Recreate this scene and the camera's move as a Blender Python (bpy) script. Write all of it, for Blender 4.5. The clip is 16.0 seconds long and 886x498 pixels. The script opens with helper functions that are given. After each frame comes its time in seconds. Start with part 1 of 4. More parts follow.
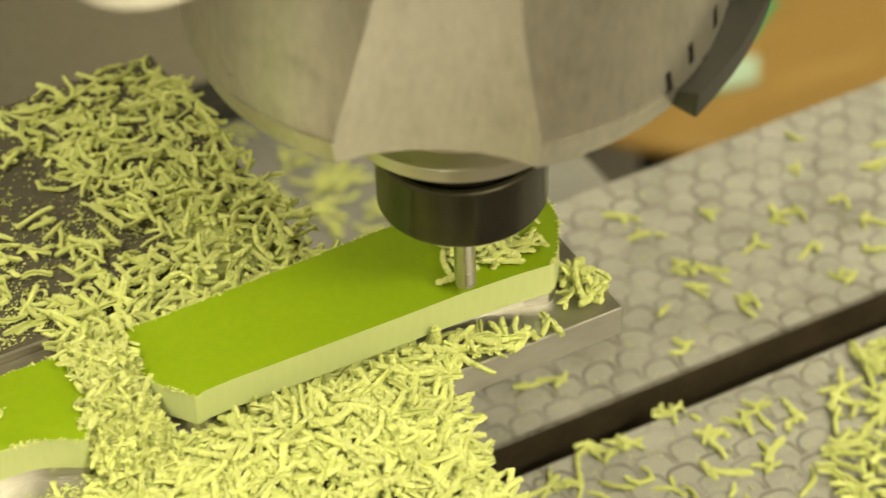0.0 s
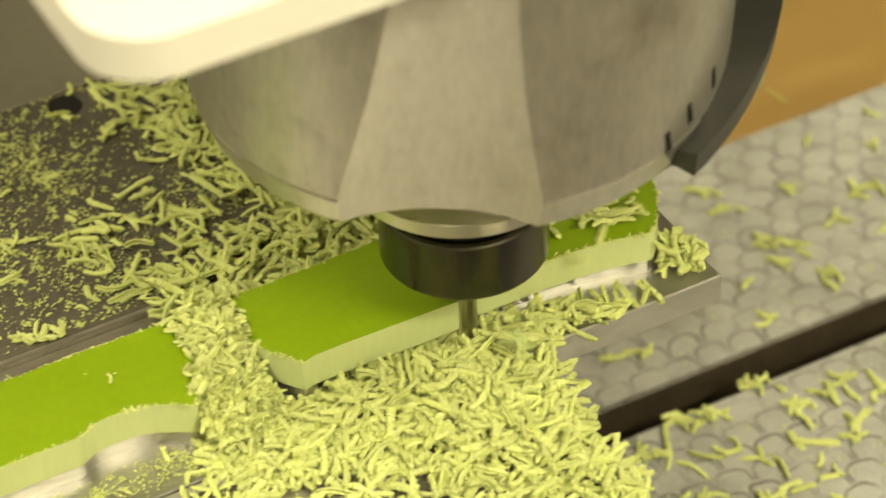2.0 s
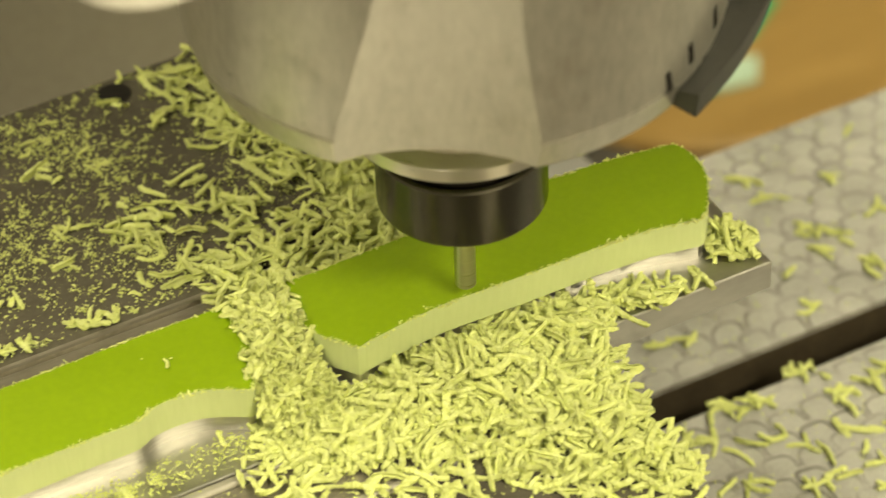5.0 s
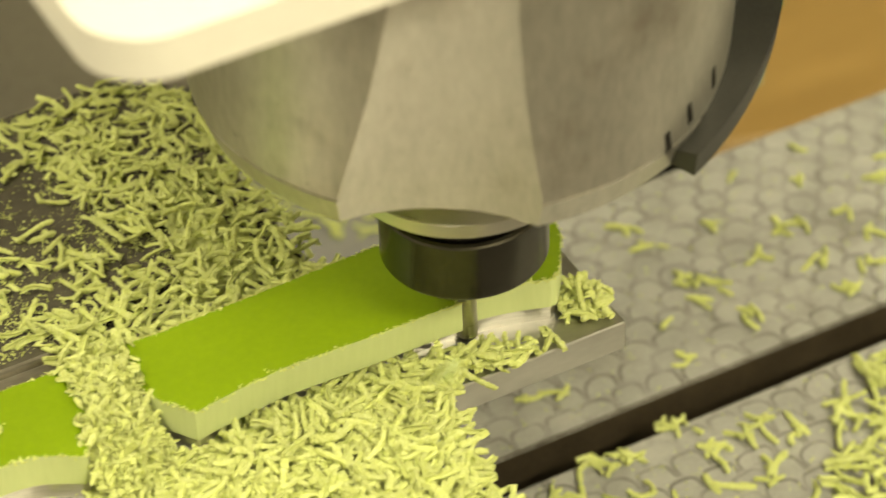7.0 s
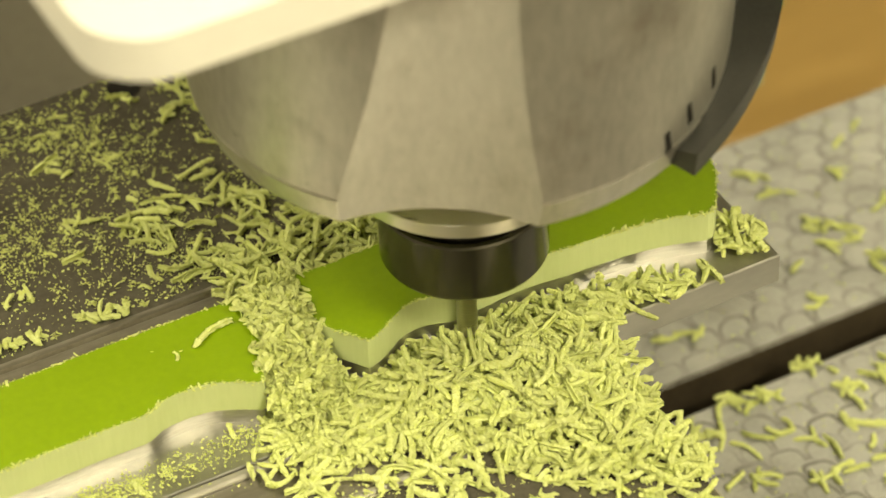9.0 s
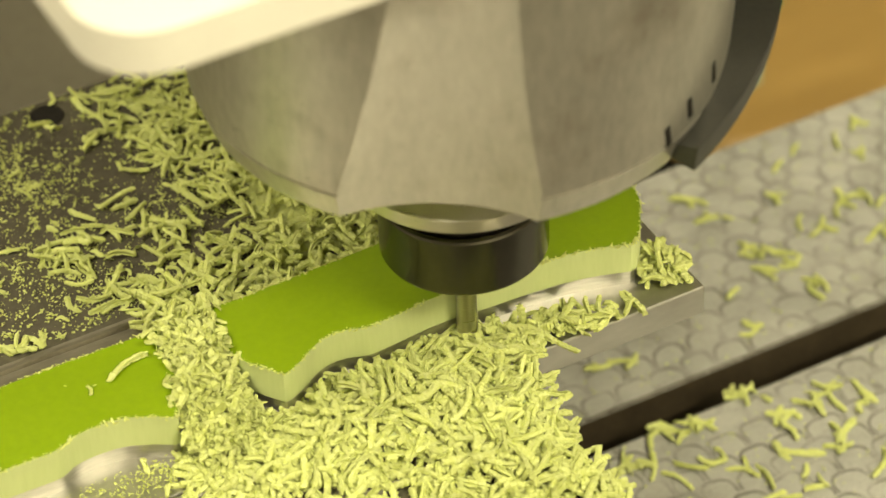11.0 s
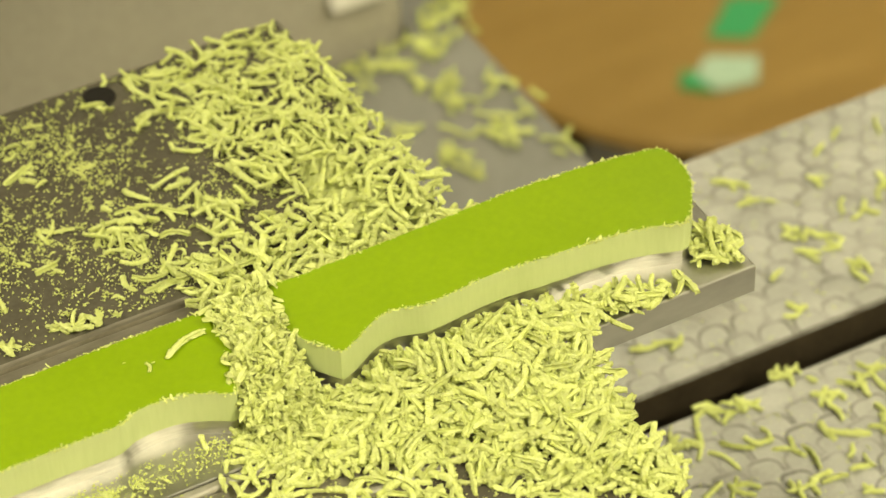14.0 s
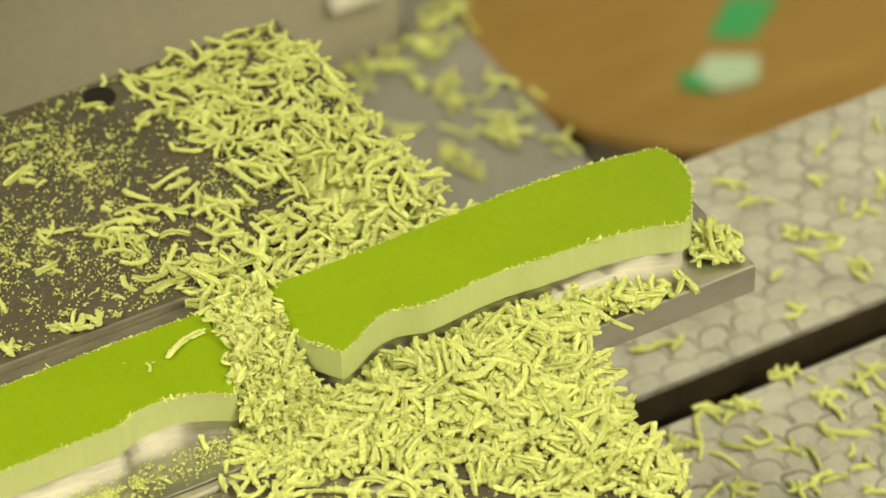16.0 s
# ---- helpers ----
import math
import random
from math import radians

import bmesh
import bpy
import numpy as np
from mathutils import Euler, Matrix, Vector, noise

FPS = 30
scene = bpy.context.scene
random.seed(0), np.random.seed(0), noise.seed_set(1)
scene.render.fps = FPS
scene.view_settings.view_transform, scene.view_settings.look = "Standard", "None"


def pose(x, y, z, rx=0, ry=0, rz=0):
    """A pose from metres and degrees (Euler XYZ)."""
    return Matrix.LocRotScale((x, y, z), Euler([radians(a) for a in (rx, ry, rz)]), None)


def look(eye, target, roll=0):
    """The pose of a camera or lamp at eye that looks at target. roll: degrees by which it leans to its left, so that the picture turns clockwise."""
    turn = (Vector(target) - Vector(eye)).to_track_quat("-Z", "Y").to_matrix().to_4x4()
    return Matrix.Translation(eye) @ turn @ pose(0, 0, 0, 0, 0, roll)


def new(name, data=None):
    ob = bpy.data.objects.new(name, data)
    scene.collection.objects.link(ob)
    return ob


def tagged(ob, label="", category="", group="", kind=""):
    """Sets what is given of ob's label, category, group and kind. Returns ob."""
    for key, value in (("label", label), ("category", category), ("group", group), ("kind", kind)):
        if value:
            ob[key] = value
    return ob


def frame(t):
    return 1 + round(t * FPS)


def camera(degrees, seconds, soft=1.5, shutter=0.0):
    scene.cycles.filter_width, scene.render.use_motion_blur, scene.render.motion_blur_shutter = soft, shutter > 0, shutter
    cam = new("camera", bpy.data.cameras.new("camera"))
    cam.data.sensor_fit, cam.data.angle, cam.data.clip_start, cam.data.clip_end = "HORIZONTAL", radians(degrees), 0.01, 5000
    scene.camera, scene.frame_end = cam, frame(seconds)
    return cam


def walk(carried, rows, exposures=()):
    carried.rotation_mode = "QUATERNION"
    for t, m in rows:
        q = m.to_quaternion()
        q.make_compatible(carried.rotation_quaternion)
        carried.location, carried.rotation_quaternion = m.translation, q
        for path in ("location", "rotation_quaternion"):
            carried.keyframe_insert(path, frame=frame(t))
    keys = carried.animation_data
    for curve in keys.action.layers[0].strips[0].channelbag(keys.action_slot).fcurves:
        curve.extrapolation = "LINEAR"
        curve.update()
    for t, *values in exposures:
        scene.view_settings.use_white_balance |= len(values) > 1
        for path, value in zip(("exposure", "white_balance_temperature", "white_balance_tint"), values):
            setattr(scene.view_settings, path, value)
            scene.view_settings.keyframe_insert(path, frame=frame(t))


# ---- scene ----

# ------------------------------------------------------------------ camera
cam = camera(15.66, 16.0, soft=1.45, shutter=0.4)
EYE_POSE = pose(-0.33195, -0.63988, 0.76888, 90 - 40.365, 0, -26.916) @ pose(0, 0, 0, 0, 0, -2.465)
cam.data.dof.use_dof = True
cam.data.dof.focus_distance = 0.96
cam.data.dof.aperture_fstop = 12.0
walk(cam, [(0.0, EYE_POSE), (16.0, EYE_POSE)],
     exposures=[(0.0, 0.04, 6900, 11), (12.0, 0.04, 6900, 11), (12.6, -0.06, 6900, 11), (13.2, -0.06, 6900, 9), (14.0, -0.08, 6900, 8), (15.0, -0.16, 6900, 8), (16.0, -0.24, 6900, 8)])

# ------------------------------------------------------------------ world and light
world = bpy.data.worlds.new("workshop_air")
scene.world = world
world.use_nodes = True
world.node_tree.nodes["Background"].inputs[0].default_value = (1.0, 0.95, 0.8, 1)
world.node_tree.nodes["Background"].inputs[1].default_value = 0.12


def area_lamp(name, eye, target, sx, sy, watts, colour):
    data = bpy.data.lights.new(name, "AREA")
    data.shape, data.size, data.size_y, data.energy, data.color = "RECTANGLE", sx, sy, watts, colour
    ob = new(name, data)
    ob.matrix_world = look(eye, target)
    return ob


WARM = (1.0, 0.935, 0.66)
# Assumed lamps out of view, placed to brighten vise, jaw and spindle nose.
LAMPS = ((-1.5, -1.0, 0.5, 1.6, 16), (0.45, -1.75, 0.9, 0.5, 70), (0.9, -0.85, 1.2, 0.4, 22), (0.8, 0.9, 1.6, 0.5, 18), (-1.15, 0.35, 1.0, 0.5, 33))
for lx, ly, wide, deep, watts in LAMPS:
    area_lamp("added_lamp_light", (lx, ly, 1.83), (lx, ly + 0.0001, 0), wide, deep, watts, WARM)

# ------------------------------------------------------------------ materials
MM = 0.001


def node(nt, kind, **values):
    n = nt.nodes.new(kind)
    for key, value in values.items():
        n.inputs[key.replace("_", " ")].default_value = value
    return n


def material(name, a, b, rough=0.5, metal=0.0, scale=60.0, fine=600.0, bump=0.15, rough_var=0.12,
             stretch=(1, 1, 1), subsurface=0.0, spec=0.5, depth=0.0004, island=0.0, piece=0.0):
    """A surface that wavers between colours a and b at two scales, with fine relief."""
    m = bpy.data.materials.new(name)
    m.use_nodes = True
    nt = m.node_tree
    bsdf = nt.nodes["Principled BSDF"]
    tc = nt.nodes.new("ShaderNodeTexCoord")
    mp = nt.nodes.new("ShaderNodeMapping")
    mp.inputs["Scale"].default_value = stretch
    nt.links.new(tc.outputs["Object"], mp.inputs["Vector"])
    big = node(nt, "ShaderNodeTexNoise", Scale=scale, Detail=6.0, Roughness=0.62)
    small = node(nt, "ShaderNodeTexNoise", Scale=fine, Detail=4.0, Roughness=0.6)
    nt.links.new(mp.outputs[0], big.inputs["Vector"])
    nt.links.new(mp.outputs[0], small.inputs["Vector"])
    mix = nt.nodes.new("ShaderNodeMath")
    mix.operation = "MULTIPLY_ADD"
    mix.inputs[1].default_value = 0.45
    nt.links.new(small.outputs["Fac"], mix.inputs[0])
    half = nt.nodes.new("ShaderNodeMath")
    half.operation = "MULTIPLY"
    half.inputs[1].default_value = 0.55
    nt.links.new(big.outputs["Fac"], half.inputs[0])
    nt.links.new(half.outputs[0], mix.inputs[2])
    ramp = nt.nodes.new("ShaderNodeValToRGB")
    ramp.color_ramp.elements[0].position, ramp.color_ramp.elements[1].position = 0.34, 0.66
    ramp.color_ramp.elements[0].color, ramp.color_ramp.elements[1].color = (*a, 1), (*b, 1)
    nt.links.new(mix.outputs[0], ramp.inputs["Fac"])
    colour = ramp.outputs["Color"]
    if island or piece:
        if island:
            src = nt.nodes.new("ShaderNodeNewGeometry").outputs["Random Per Island"]
        else:
            src = nt.nodes.new("ShaderNodeObjectInfo").outputs["Random"]
        hsv = nt.nodes.new("ShaderNodeHueSaturation")
        mr = nt.nodes.new("ShaderNodeMapRange")
        mr.inputs["To Min"].default_value, mr.inputs["To Max"].default_value = 1 - (island or piece), 1 + (island or piece)
        nt.links.new(src, mr.inputs["Value"])
        nt.links.new(mr.outputs[0], hsv.inputs["Value"])
        nt.links.new(colour, hsv.inputs["Color"])
        colour = hsv.outputs["Color"]
    nt.links.new(colour, bsdf.inputs["Base Color"])
    rr = nt.nodes.new("ShaderNodeMapRange")
    rr.inputs["To Min"].default_value, rr.inputs["To Max"].default_value = max(0.03, rough - rough_var), min(1, rough + rough_var)
    nt.links.new(big.outputs["Fac"], rr.inputs["Value"])
    nt.links.new(rr.outputs[0], bsdf.inputs["Roughness"])
    bsdf.inputs["Metallic"].default_value = metal
    bsdf.inputs["Specular IOR Level"].default_value = spec
    if subsurface:
        bsdf.inputs["Subsurface Weight"].default_value = subsurface
        bsdf.inputs["Subsurface Radius"].default_value = (0.8, 1.0, 0.25)
        bsdf.inputs["Subsurface Scale"].default_value = 0.0012
    bp = node(nt, "ShaderNodeBump", Strength=bump, Distance=depth)
    nt.links.new(small.outputs["Fac"], bp.inputs["Height"])
    nt.links.new(bp.outputs[0], bsdf.inputs["Normal"])
    return m


def scraped_iron():
    """Grey cast iron with rows of hand-scraped crescents."""
    m = material("scraped_cast_iron", (0.27, 0.270, 0.250), (0.45, 0.450, 0.42), 0.42, 0.3, 40, 900, 0.10)
    nt = m.node_tree
    bsdf = nt.nodes["Principled BSDF"]
    tc = nt.nodes.new("ShaderNodeTexCoord")
    warp = node(nt, "ShaderNodeTexNoise", Scale=45.0, Detail=2.0)
    nt.links.new(tc.outputs["Object"], warp.inputs["Vector"])
    wob = nt.nodes.new("ShaderNodeVectorMath")
    wob.operation = "MULTIPLY_ADD"
    wob.inputs[1].default_value = (0.009, 0.009, 0)
    nt.links.new(warp.outputs["Color"], wob.inputs[0])
    nt.links.new(tc.outputs["Object"], wob.inputs[2])
    sep = nt.nodes.new("ShaderNodeSeparateXYZ")
    nt.links.new(wob.outputs[0], sep.inputs[0])

    def op(kind, x, y=None, z=None):
        n = nt.nodes.new("ShaderNodeMath")
        n.operation = kind
        for k, v in enumerate((x, y, z)):
            if v is None:
                continue
            if isinstance(v, (int, float)):
                n.inputs[k].default_value = v
            else:
                nt.links.new(v, n.inputs[k])
        return n.outputs[0]

    row = op("DIVIDE", sep.outputs[1], 0.0095)
    rowi = op("FLOOR", row)
    off = op("MULTIPLY", op("MODULO", op("ABSOLUTE", rowi), 2.0), 0.5)
    col = op("ADD", op("DIVIDE", sep.outputs[0], 0.0135), off)
    u = op("SUBTRACT", op("FRACT", col), 0.5)
    v = op("SUBTRACT", op("FRACT", row), 0.15)
    r = op("POWER", op("ADD", op("POWER", op("ABSOLUTE", u), 3.2), op("MULTIPLY", op("POWER", op("MAXIMUM", v, 0.0), 3.2), 0.22)), 0.3125)
    ring = op("ABSOLUTE", op("SUBTRACT", r, 0.44))
    mr = nt.nodes.new("ShaderNodeMapRange")
    mr.interpolation_type = "SMOOTHSTEP"
    mr.inputs["From Min"].default_value, mr.inputs["From Max"].default_value = 0.01, 0.065
    mr.inputs["To Min"].default_value, mr.inputs["To Max"].default_value = 1.0, 0.0
    nt.links.new(ring, mr.inputs["Value"])
    fade = node(nt, "ShaderNodeTexNoise", Scale=70.0, Detail=3.0)
    nt.links.new(tc.outputs["Object"], fade.inputs["Vector"])
    fr = nt.nodes.new("ShaderNodeMapRange")
    fr.inputs["From Min"].default_value, fr.inputs["From Max"].default_value = 0.30, 0.58
    nt.links.new(fade.outputs["Fac"], fr.inputs["Value"])
    mask = op("MULTIPLY", mr.outputs[0], fr.outputs[0])
    stain = node(nt, "ShaderNodeTexNoise", Scale=16.0, Detail=7.0, Roughness=0.7)
    nt.links.new(tc.outputs["Object"], stain.inputs["Vector"])
    sr = nt.nodes.new("ShaderNodeMapRange")
    sr.inputs["From Min"].default_value, sr.inputs["From Max"].default_value = 0.5, 0.72
    sr.inputs["To Min"].default_value, sr.inputs["To Max"].default_value = 0.0, 0.5
    nt.links.new(stain.outputs["Fac"], sr.inputs["Value"])
    cell = nt.nodes.new("ShaderNodeCombineXYZ")
    nt.links.new(op("FLOOR", col), cell.inputs[0])
    nt.links.new(rowi, cell.inputs[1])
    tone = nt.nodes.new("ShaderNodeTexWhiteNoise")
    nt.links.new(cell.outputs[0], tone.inputs["Vector"])
    shade = nt.nodes.new("ShaderNodeHueSaturation")
    tr = nt.nodes.new("ShaderNodeMapRange")
    tr.inputs["To Min"].default_value, tr.inputs["To Max"].default_value = 0.93, 1.06
    nt.links.new(tone.outputs["Value"], tr.inputs["Value"])
    nt.links.new(tr.outputs[0], shade.inputs["Value"])
    nt.links.new(bsdf.inputs["Base Color"].links[0].from_socket, shade.inputs["Color"])
    dirty = nt.nodes.new("ShaderNodeMix")
    dirty.data_type = "RGBA"
    nt.links.new(sr.outputs[0], dirty.inputs[0])
    nt.links.new(shade.outputs["Color"], dirty.inputs[6])
    dirty.inputs[7].default_value = (0.14, 0.125, 0.095, 1)
    old = dirty.outputs[2]
    mx = nt.nodes.new("ShaderNodeMix")
    mx.data_type = "RGBA"
    nt.links.new(op("MULTIPLY", mask, 0.72), mx.inputs[0])
    nt.links.new(old, mx.inputs[6])
    mx.inputs[7].default_value = (0.07, 0.065, 0.055, 1)
    nt.links.new(mx.outputs[2], bsdf.inputs["Base Color"])
    bp = node(nt, "ShaderNodeBump", Strength=0.35, Distance=0.0004)
    bp.invert = True
    nt.links.new(mask, bp.inputs["Height"])
    nt.links.new(bsdf.inputs["Normal"].links[0].from_socket, bp.inputs["Normal"])
    nt.links.new(bp.outputs[0], bsdf.inputs["Normal"])
    return m


def brushed(name, base, rough, scale=(1, 1, 60), var=0.25):
    """Turned or ground metal with fine lines across one axis."""
    lo = tuple(c * (1 - var) for c in base)
    return material(name, lo, base, rough, 1.0, 30, 160, 0.12, 0.10, stretch=scale, depth=0.0001)


def worn_steel(name, a, b, rough, metal):
    """Ground steel with brown stains, dark pits and faint drawn lines."""
    m = material(name, a, b, rough, metal, 26, 420, 0.06, 0.10, stretch=(1, 1, 0.35), depth=0.0002)
    nt = m.node_tree
    bsdf = nt.nodes["Principled BSDF"]
    tc = nt.nodes.new("ShaderNodeTexCoord")
    colour = bsdf.inputs["Base Color"].links[0].from_socket
    for scale, lo, hi, most, tint in ((24.0, 0.55, 0.80, 0.55, (0.20, 0.14, 0.085)), (170.0, 0.66, 0.74, 0.7, (0.12, 0.10, 0.07))):
        blot = node(nt, "ShaderNodeTexNoise", Scale=scale, Detail=5.0, Roughness=0.65)
        nt.links.new(tc.outputs["Object"], blot.inputs["Vector"])
        mr = nt.nodes.new("ShaderNodeMapRange")
        mr.inputs["From Min"].default_value, mr.inputs["From Max"].default_value = lo, hi
        mr.inputs["To Min"].default_value, mr.inputs["To Max"].default_value = 0.0, most
        nt.links.new(blot.outputs["Fac"], mr.inputs["Value"])
        mx = nt.nodes.new("ShaderNodeMix")
        mx.data_type = "RGBA"
        nt.links.new(mr.outputs[0], mx.inputs[0])
        nt.links.new(colour, mx.inputs[6])
        mx.inputs[7].default_value = (*tint, 1)
        colour = mx.outputs[2]
    nt.links.new(colour, bsdf.inputs["Base Color"])
    return m


def shaving_stuff(name, island=0.0, piece=0.0):
    """Powdery thin plastic that lets some light through."""
    m = material(name, (0.52, 0.575, 0.15), (0.66, 0.71, 0.335), 0.8, 0.0, 420, 1300, 0.8, island=island, piece=piece, depth=0.0006, spec=0.3)
    nt = m.node_tree
    bsdf = nt.nodes["Principled BSDF"]
    thin = node(nt, "ShaderNodeBsdfTranslucent", Color=(0.70, 0.74, 0.06, 1))
    mx = node(nt, "ShaderNodeMixShader", Fac=0.18)
    out = nt.nodes["Material Output"]
    nt.links.new(bsdf.outputs[0], mx.inputs[1])
    nt.links.new(thin.outputs[0], mx.inputs[2])
    nt.links.new(mx.outputs[0], out.inputs["Surface"])
    return m


IRON = scraped_iron()
# Iron darkened to carry the T-slot's shade in its colour; the vise bed shares it.
SLOT = material("slot_shade_iron", (0.030, 0.022, 0.012), (0.066, 0.050, 0.028), 0.6, 0.3, 60, 700)
# Bright iron for jaw edges: the light their chamfers catch is in the colour.
EDGE = material("highlight_edge_iron", (0.44, 0.42, 0.37), (0.62, 0.60, 0.54), 0.36, 0.7, 60, 700, stretch=(0.3, 1, 1))
JAW = material("dark_hardened_steel", (0.085, 0.077, 0.058), (0.175, 0.160, 0.124), 0.25, 0.4, 13, 500, 0.12, 0.14)
# Lighter steel for the upright sides of the jaws.
JAW_SIDE = material("lighter_steel_side", (0.24, 0.215, 0.165), (0.40, 0.365, 0.285), 0.45, 0.5, 50, 500, 0.2)
JAW_PLATE = material("ground_steel_jaw_plate", (0.21, 0.19, 0.155), (0.34, 0.315, 0.26), 0.32, 0.65, 50, 500, stretch=(0.25, 1, 1))
ALU = brushed("machined_aluminium", (0.56, 0.55, 0.51), 0.42, (1, 1, 8), 0.3)
ALU_EDGE = brushed("sawn_aluminium_edge", (0.46, 0.45, 0.42), 0.38, (0.4, 1, 1))
SPINDLE = worn_steel("ground_spindle_steel", (0.38, 0.365, 0.32), (0.55, 0.53, 0.47), 0.36, 0.82)
SPINDLE_CUT = worn_steel("milled_spindle_steel", (0.40, 0.385, 0.34), (0.54, 0.52, 0.465), 0.42, 0.15)
RING = brushed("polished_ring_steel", (0.66, 0.64, 0.58), 0.3, (1, 1, 20), 0.1)
NUT = material("black_oxide_nut", (0.060, 0.056, 0.046), (0.082, 0.077, 0.064), 0.20, 0.95, 30, 500, 0.01, 0.05, depth=0.0001)
CARBIDE = brushed("carbide_cutter", (0.58, 0.56, 0.50), 0.3, (1, 1, 40), 0.2)
CREAM = material("cream_painted_cover", (0.62, 0.605, 0.545), (0.66, 0.645, 0.585), 0.6, 0.0, 20, 400, 0.03)
BLACK = material("black_rubber", (0.018, 0.018, 0.016), (0.035, 0.034, 0.03), 0.45, 0.0, 60, 700, 0.1)
GREY = material("grey_machine_paint", (0.29, 0.27, 0.215), (0.39, 0.365, 0.30), 0.45, 0.0, 8, 300, 0.05)
WAY = material("grey_steel_way_cover", (0.20, 0.20, 0.19), (0.30, 0.295, 0.28), 0.4, 0.4, 14, 300, 0.05)
WOOD = material("honey_wood", (0.235, 0.142, 0.037), (0.365, 0.230, 0.068), 0.45, 0.0, 9, 90, 0.1, stretch=(1, 7, 1))
TAPE = material("green_tape", (0.03, 0.30, 0.11), (0.05, 0.38, 0.15), 0.5, 0.0, 40, 400)
TAPE_BACK = material("pale_tape_back", (0.36, 0.52, 0.40), (0.46, 0.60, 0.48), 0.6, 0.0, 40, 400)
PAINT_WALL = material("workshop_wall_paint", (0.64, 0.61, 0.53), (0.72, 0.69, 0.61), 0.8, 0.0, 3, 60, 0.1)
FLOOR = material("grey_concrete_floor", (0.06, 0.056, 0.048), (0.11, 0.10, 0.085), 0.7, 0.0, 4, 80, 0.2)
RED = material("red_plastic", (0.62, 0.07, 0.015), (0.72, 0.11, 0.02), 0.4, 0.0, 40, 400)
DARK = material("dark_vent", (0.012, 0.011, 0.010), (0.02, 0.018, 0.016), 0.8, 0.0, 40, 400, spec=0.1)
G10_TOP = material("green_laminate_face", (0.168, 0.264, 0.003), (0.200, 0.305, 0.005), 0.36, 0.0, 22, 420, 0.04, 0.05, spec=0.62, depth=0.0002)
G10_SIDE = material("cut_green_laminate", (0.435, 0.50, 0.225), (0.49, 0.555, 0.265), 0.55, 0.0, 60, 800, 0.06, stretch=(1, 1, 0.12), depth=0.0002)
CHIP = shaving_stuff("green_shavings", island=0.12)
CHIP_ONE = shaving_stuff("green_shaving", piece=0.10)
LAMP = bpy.data.materials.new("lamp_diffuser")
LAMP.use_nodes = True
LAMP.node_tree.nodes["Principled BSDF"].inputs["Emission Color"].default_value = (*WARM, 1)
LAMP.node_tree.nodes["Principled BSDF"].inputs["Emission Strength"].default_value = 3.0


# ------------------------------------------------------------------ mesh helpers
def part(name, bm, mat, parent=None, label="", smooth=False):
    """Links a bmesh as one mesh object under a thing or a part."""
    me = bpy.data.meshes.new(name)
    bm.normal_update()
    bm.to_mesh(me)
    bm.free()
    mats = mat if isinstance(mat, (list, tuple)) else [mat]
    for x in mats:
        me.materials.append(x)
    if smooth:
        for p in me.polygons:
            p.use_smooth = True
        if smooth is not True:
            me.set_sharp_from_angle(angle=radians(smooth))
    ob = new(name, me)
    if parent is not None:
        ob.parent = parent
    if label:
        ob["label"] = label
    return ob


def box_bm(x0, x1, y0, y1, z0, z1, bevel=0.0, seg=2, bm=None):
    bm = bm or bmesh.new()
    r = bmesh.ops.create_cube(bm, size=1.0)
    for v in r["verts"]:
        v.co = Vector(((x0 + x1) / 2 + v.co.x * (x1 - x0), (y0 + y1) / 2 + v.co.y * (y1 - y0), (z0 + z1) / 2 + v.co.z * (z1 - z0)))
    if bevel:
        es = list({e for v in r["verts"] for e in v.link_edges})
        bmesh.ops.bevel(bm, geom=es, offset=bevel, segments=seg, affect="EDGES", profile=0.5)
    return bm


def prism_bm(outline, z0, z1, bevel=0.0, top_mat=0, seg=2):
    """An upright prism over an outline (counter-clockwise), its top rim bevelled."""
    bm = bmesh.new()
    low = [bm.verts.new((x, y, z0)) for x, y in outline]
    high = [bm.verts.new((x, y, z1)) for x, y in outline]
    n = len(outline)
    bm.faces.new(list(reversed(low)))
    top = bm.faces.new(high)
    top.material_index = top_mat
    for i in range(n):
        bm.faces.new((low[i], low[(i + 1) % n], high[(i + 1) % n], high[i]))
    bm.normal_update()
    if bevel:
        bmesh.ops.bevel(bm, geom=list(top.edges), offset=bevel, segments=seg, affect="EDGES")
    return bm


def lathe_bm(profile, n=72):
    """A turned body about z from (radius, height) pairs."""
    bm = bmesh.new()
    rings = []
    for r, z in profile:
        if r < 1e-6:
            rings.append([bm.verts.new((0, 0, z))])
        else:
            rings.append([bm.verts.new((r * math.cos(2 * math.pi * k / n), r * math.sin(2 * math.pi * k / n), z)) for k in range(n)])
    for a, b in zip(rings, rings[1:]):
        for k in range(n):
            k2 = (k + 1) % n
            if len(a) == 1 and len(b) == 1:
                continue
            if len(a) == 1:
                bm.faces.new((a[0], b[k2], b[k]))
            elif len(b) == 1:
                bm.faces.new((a[k], a[k2], b[0]))
            else:
                bm.faces.new((a[k], a[k2], b[k2], b[k]))
    bmesh.ops.recalc_face_normals(bm, faces=bm.faces[:])
    return bm


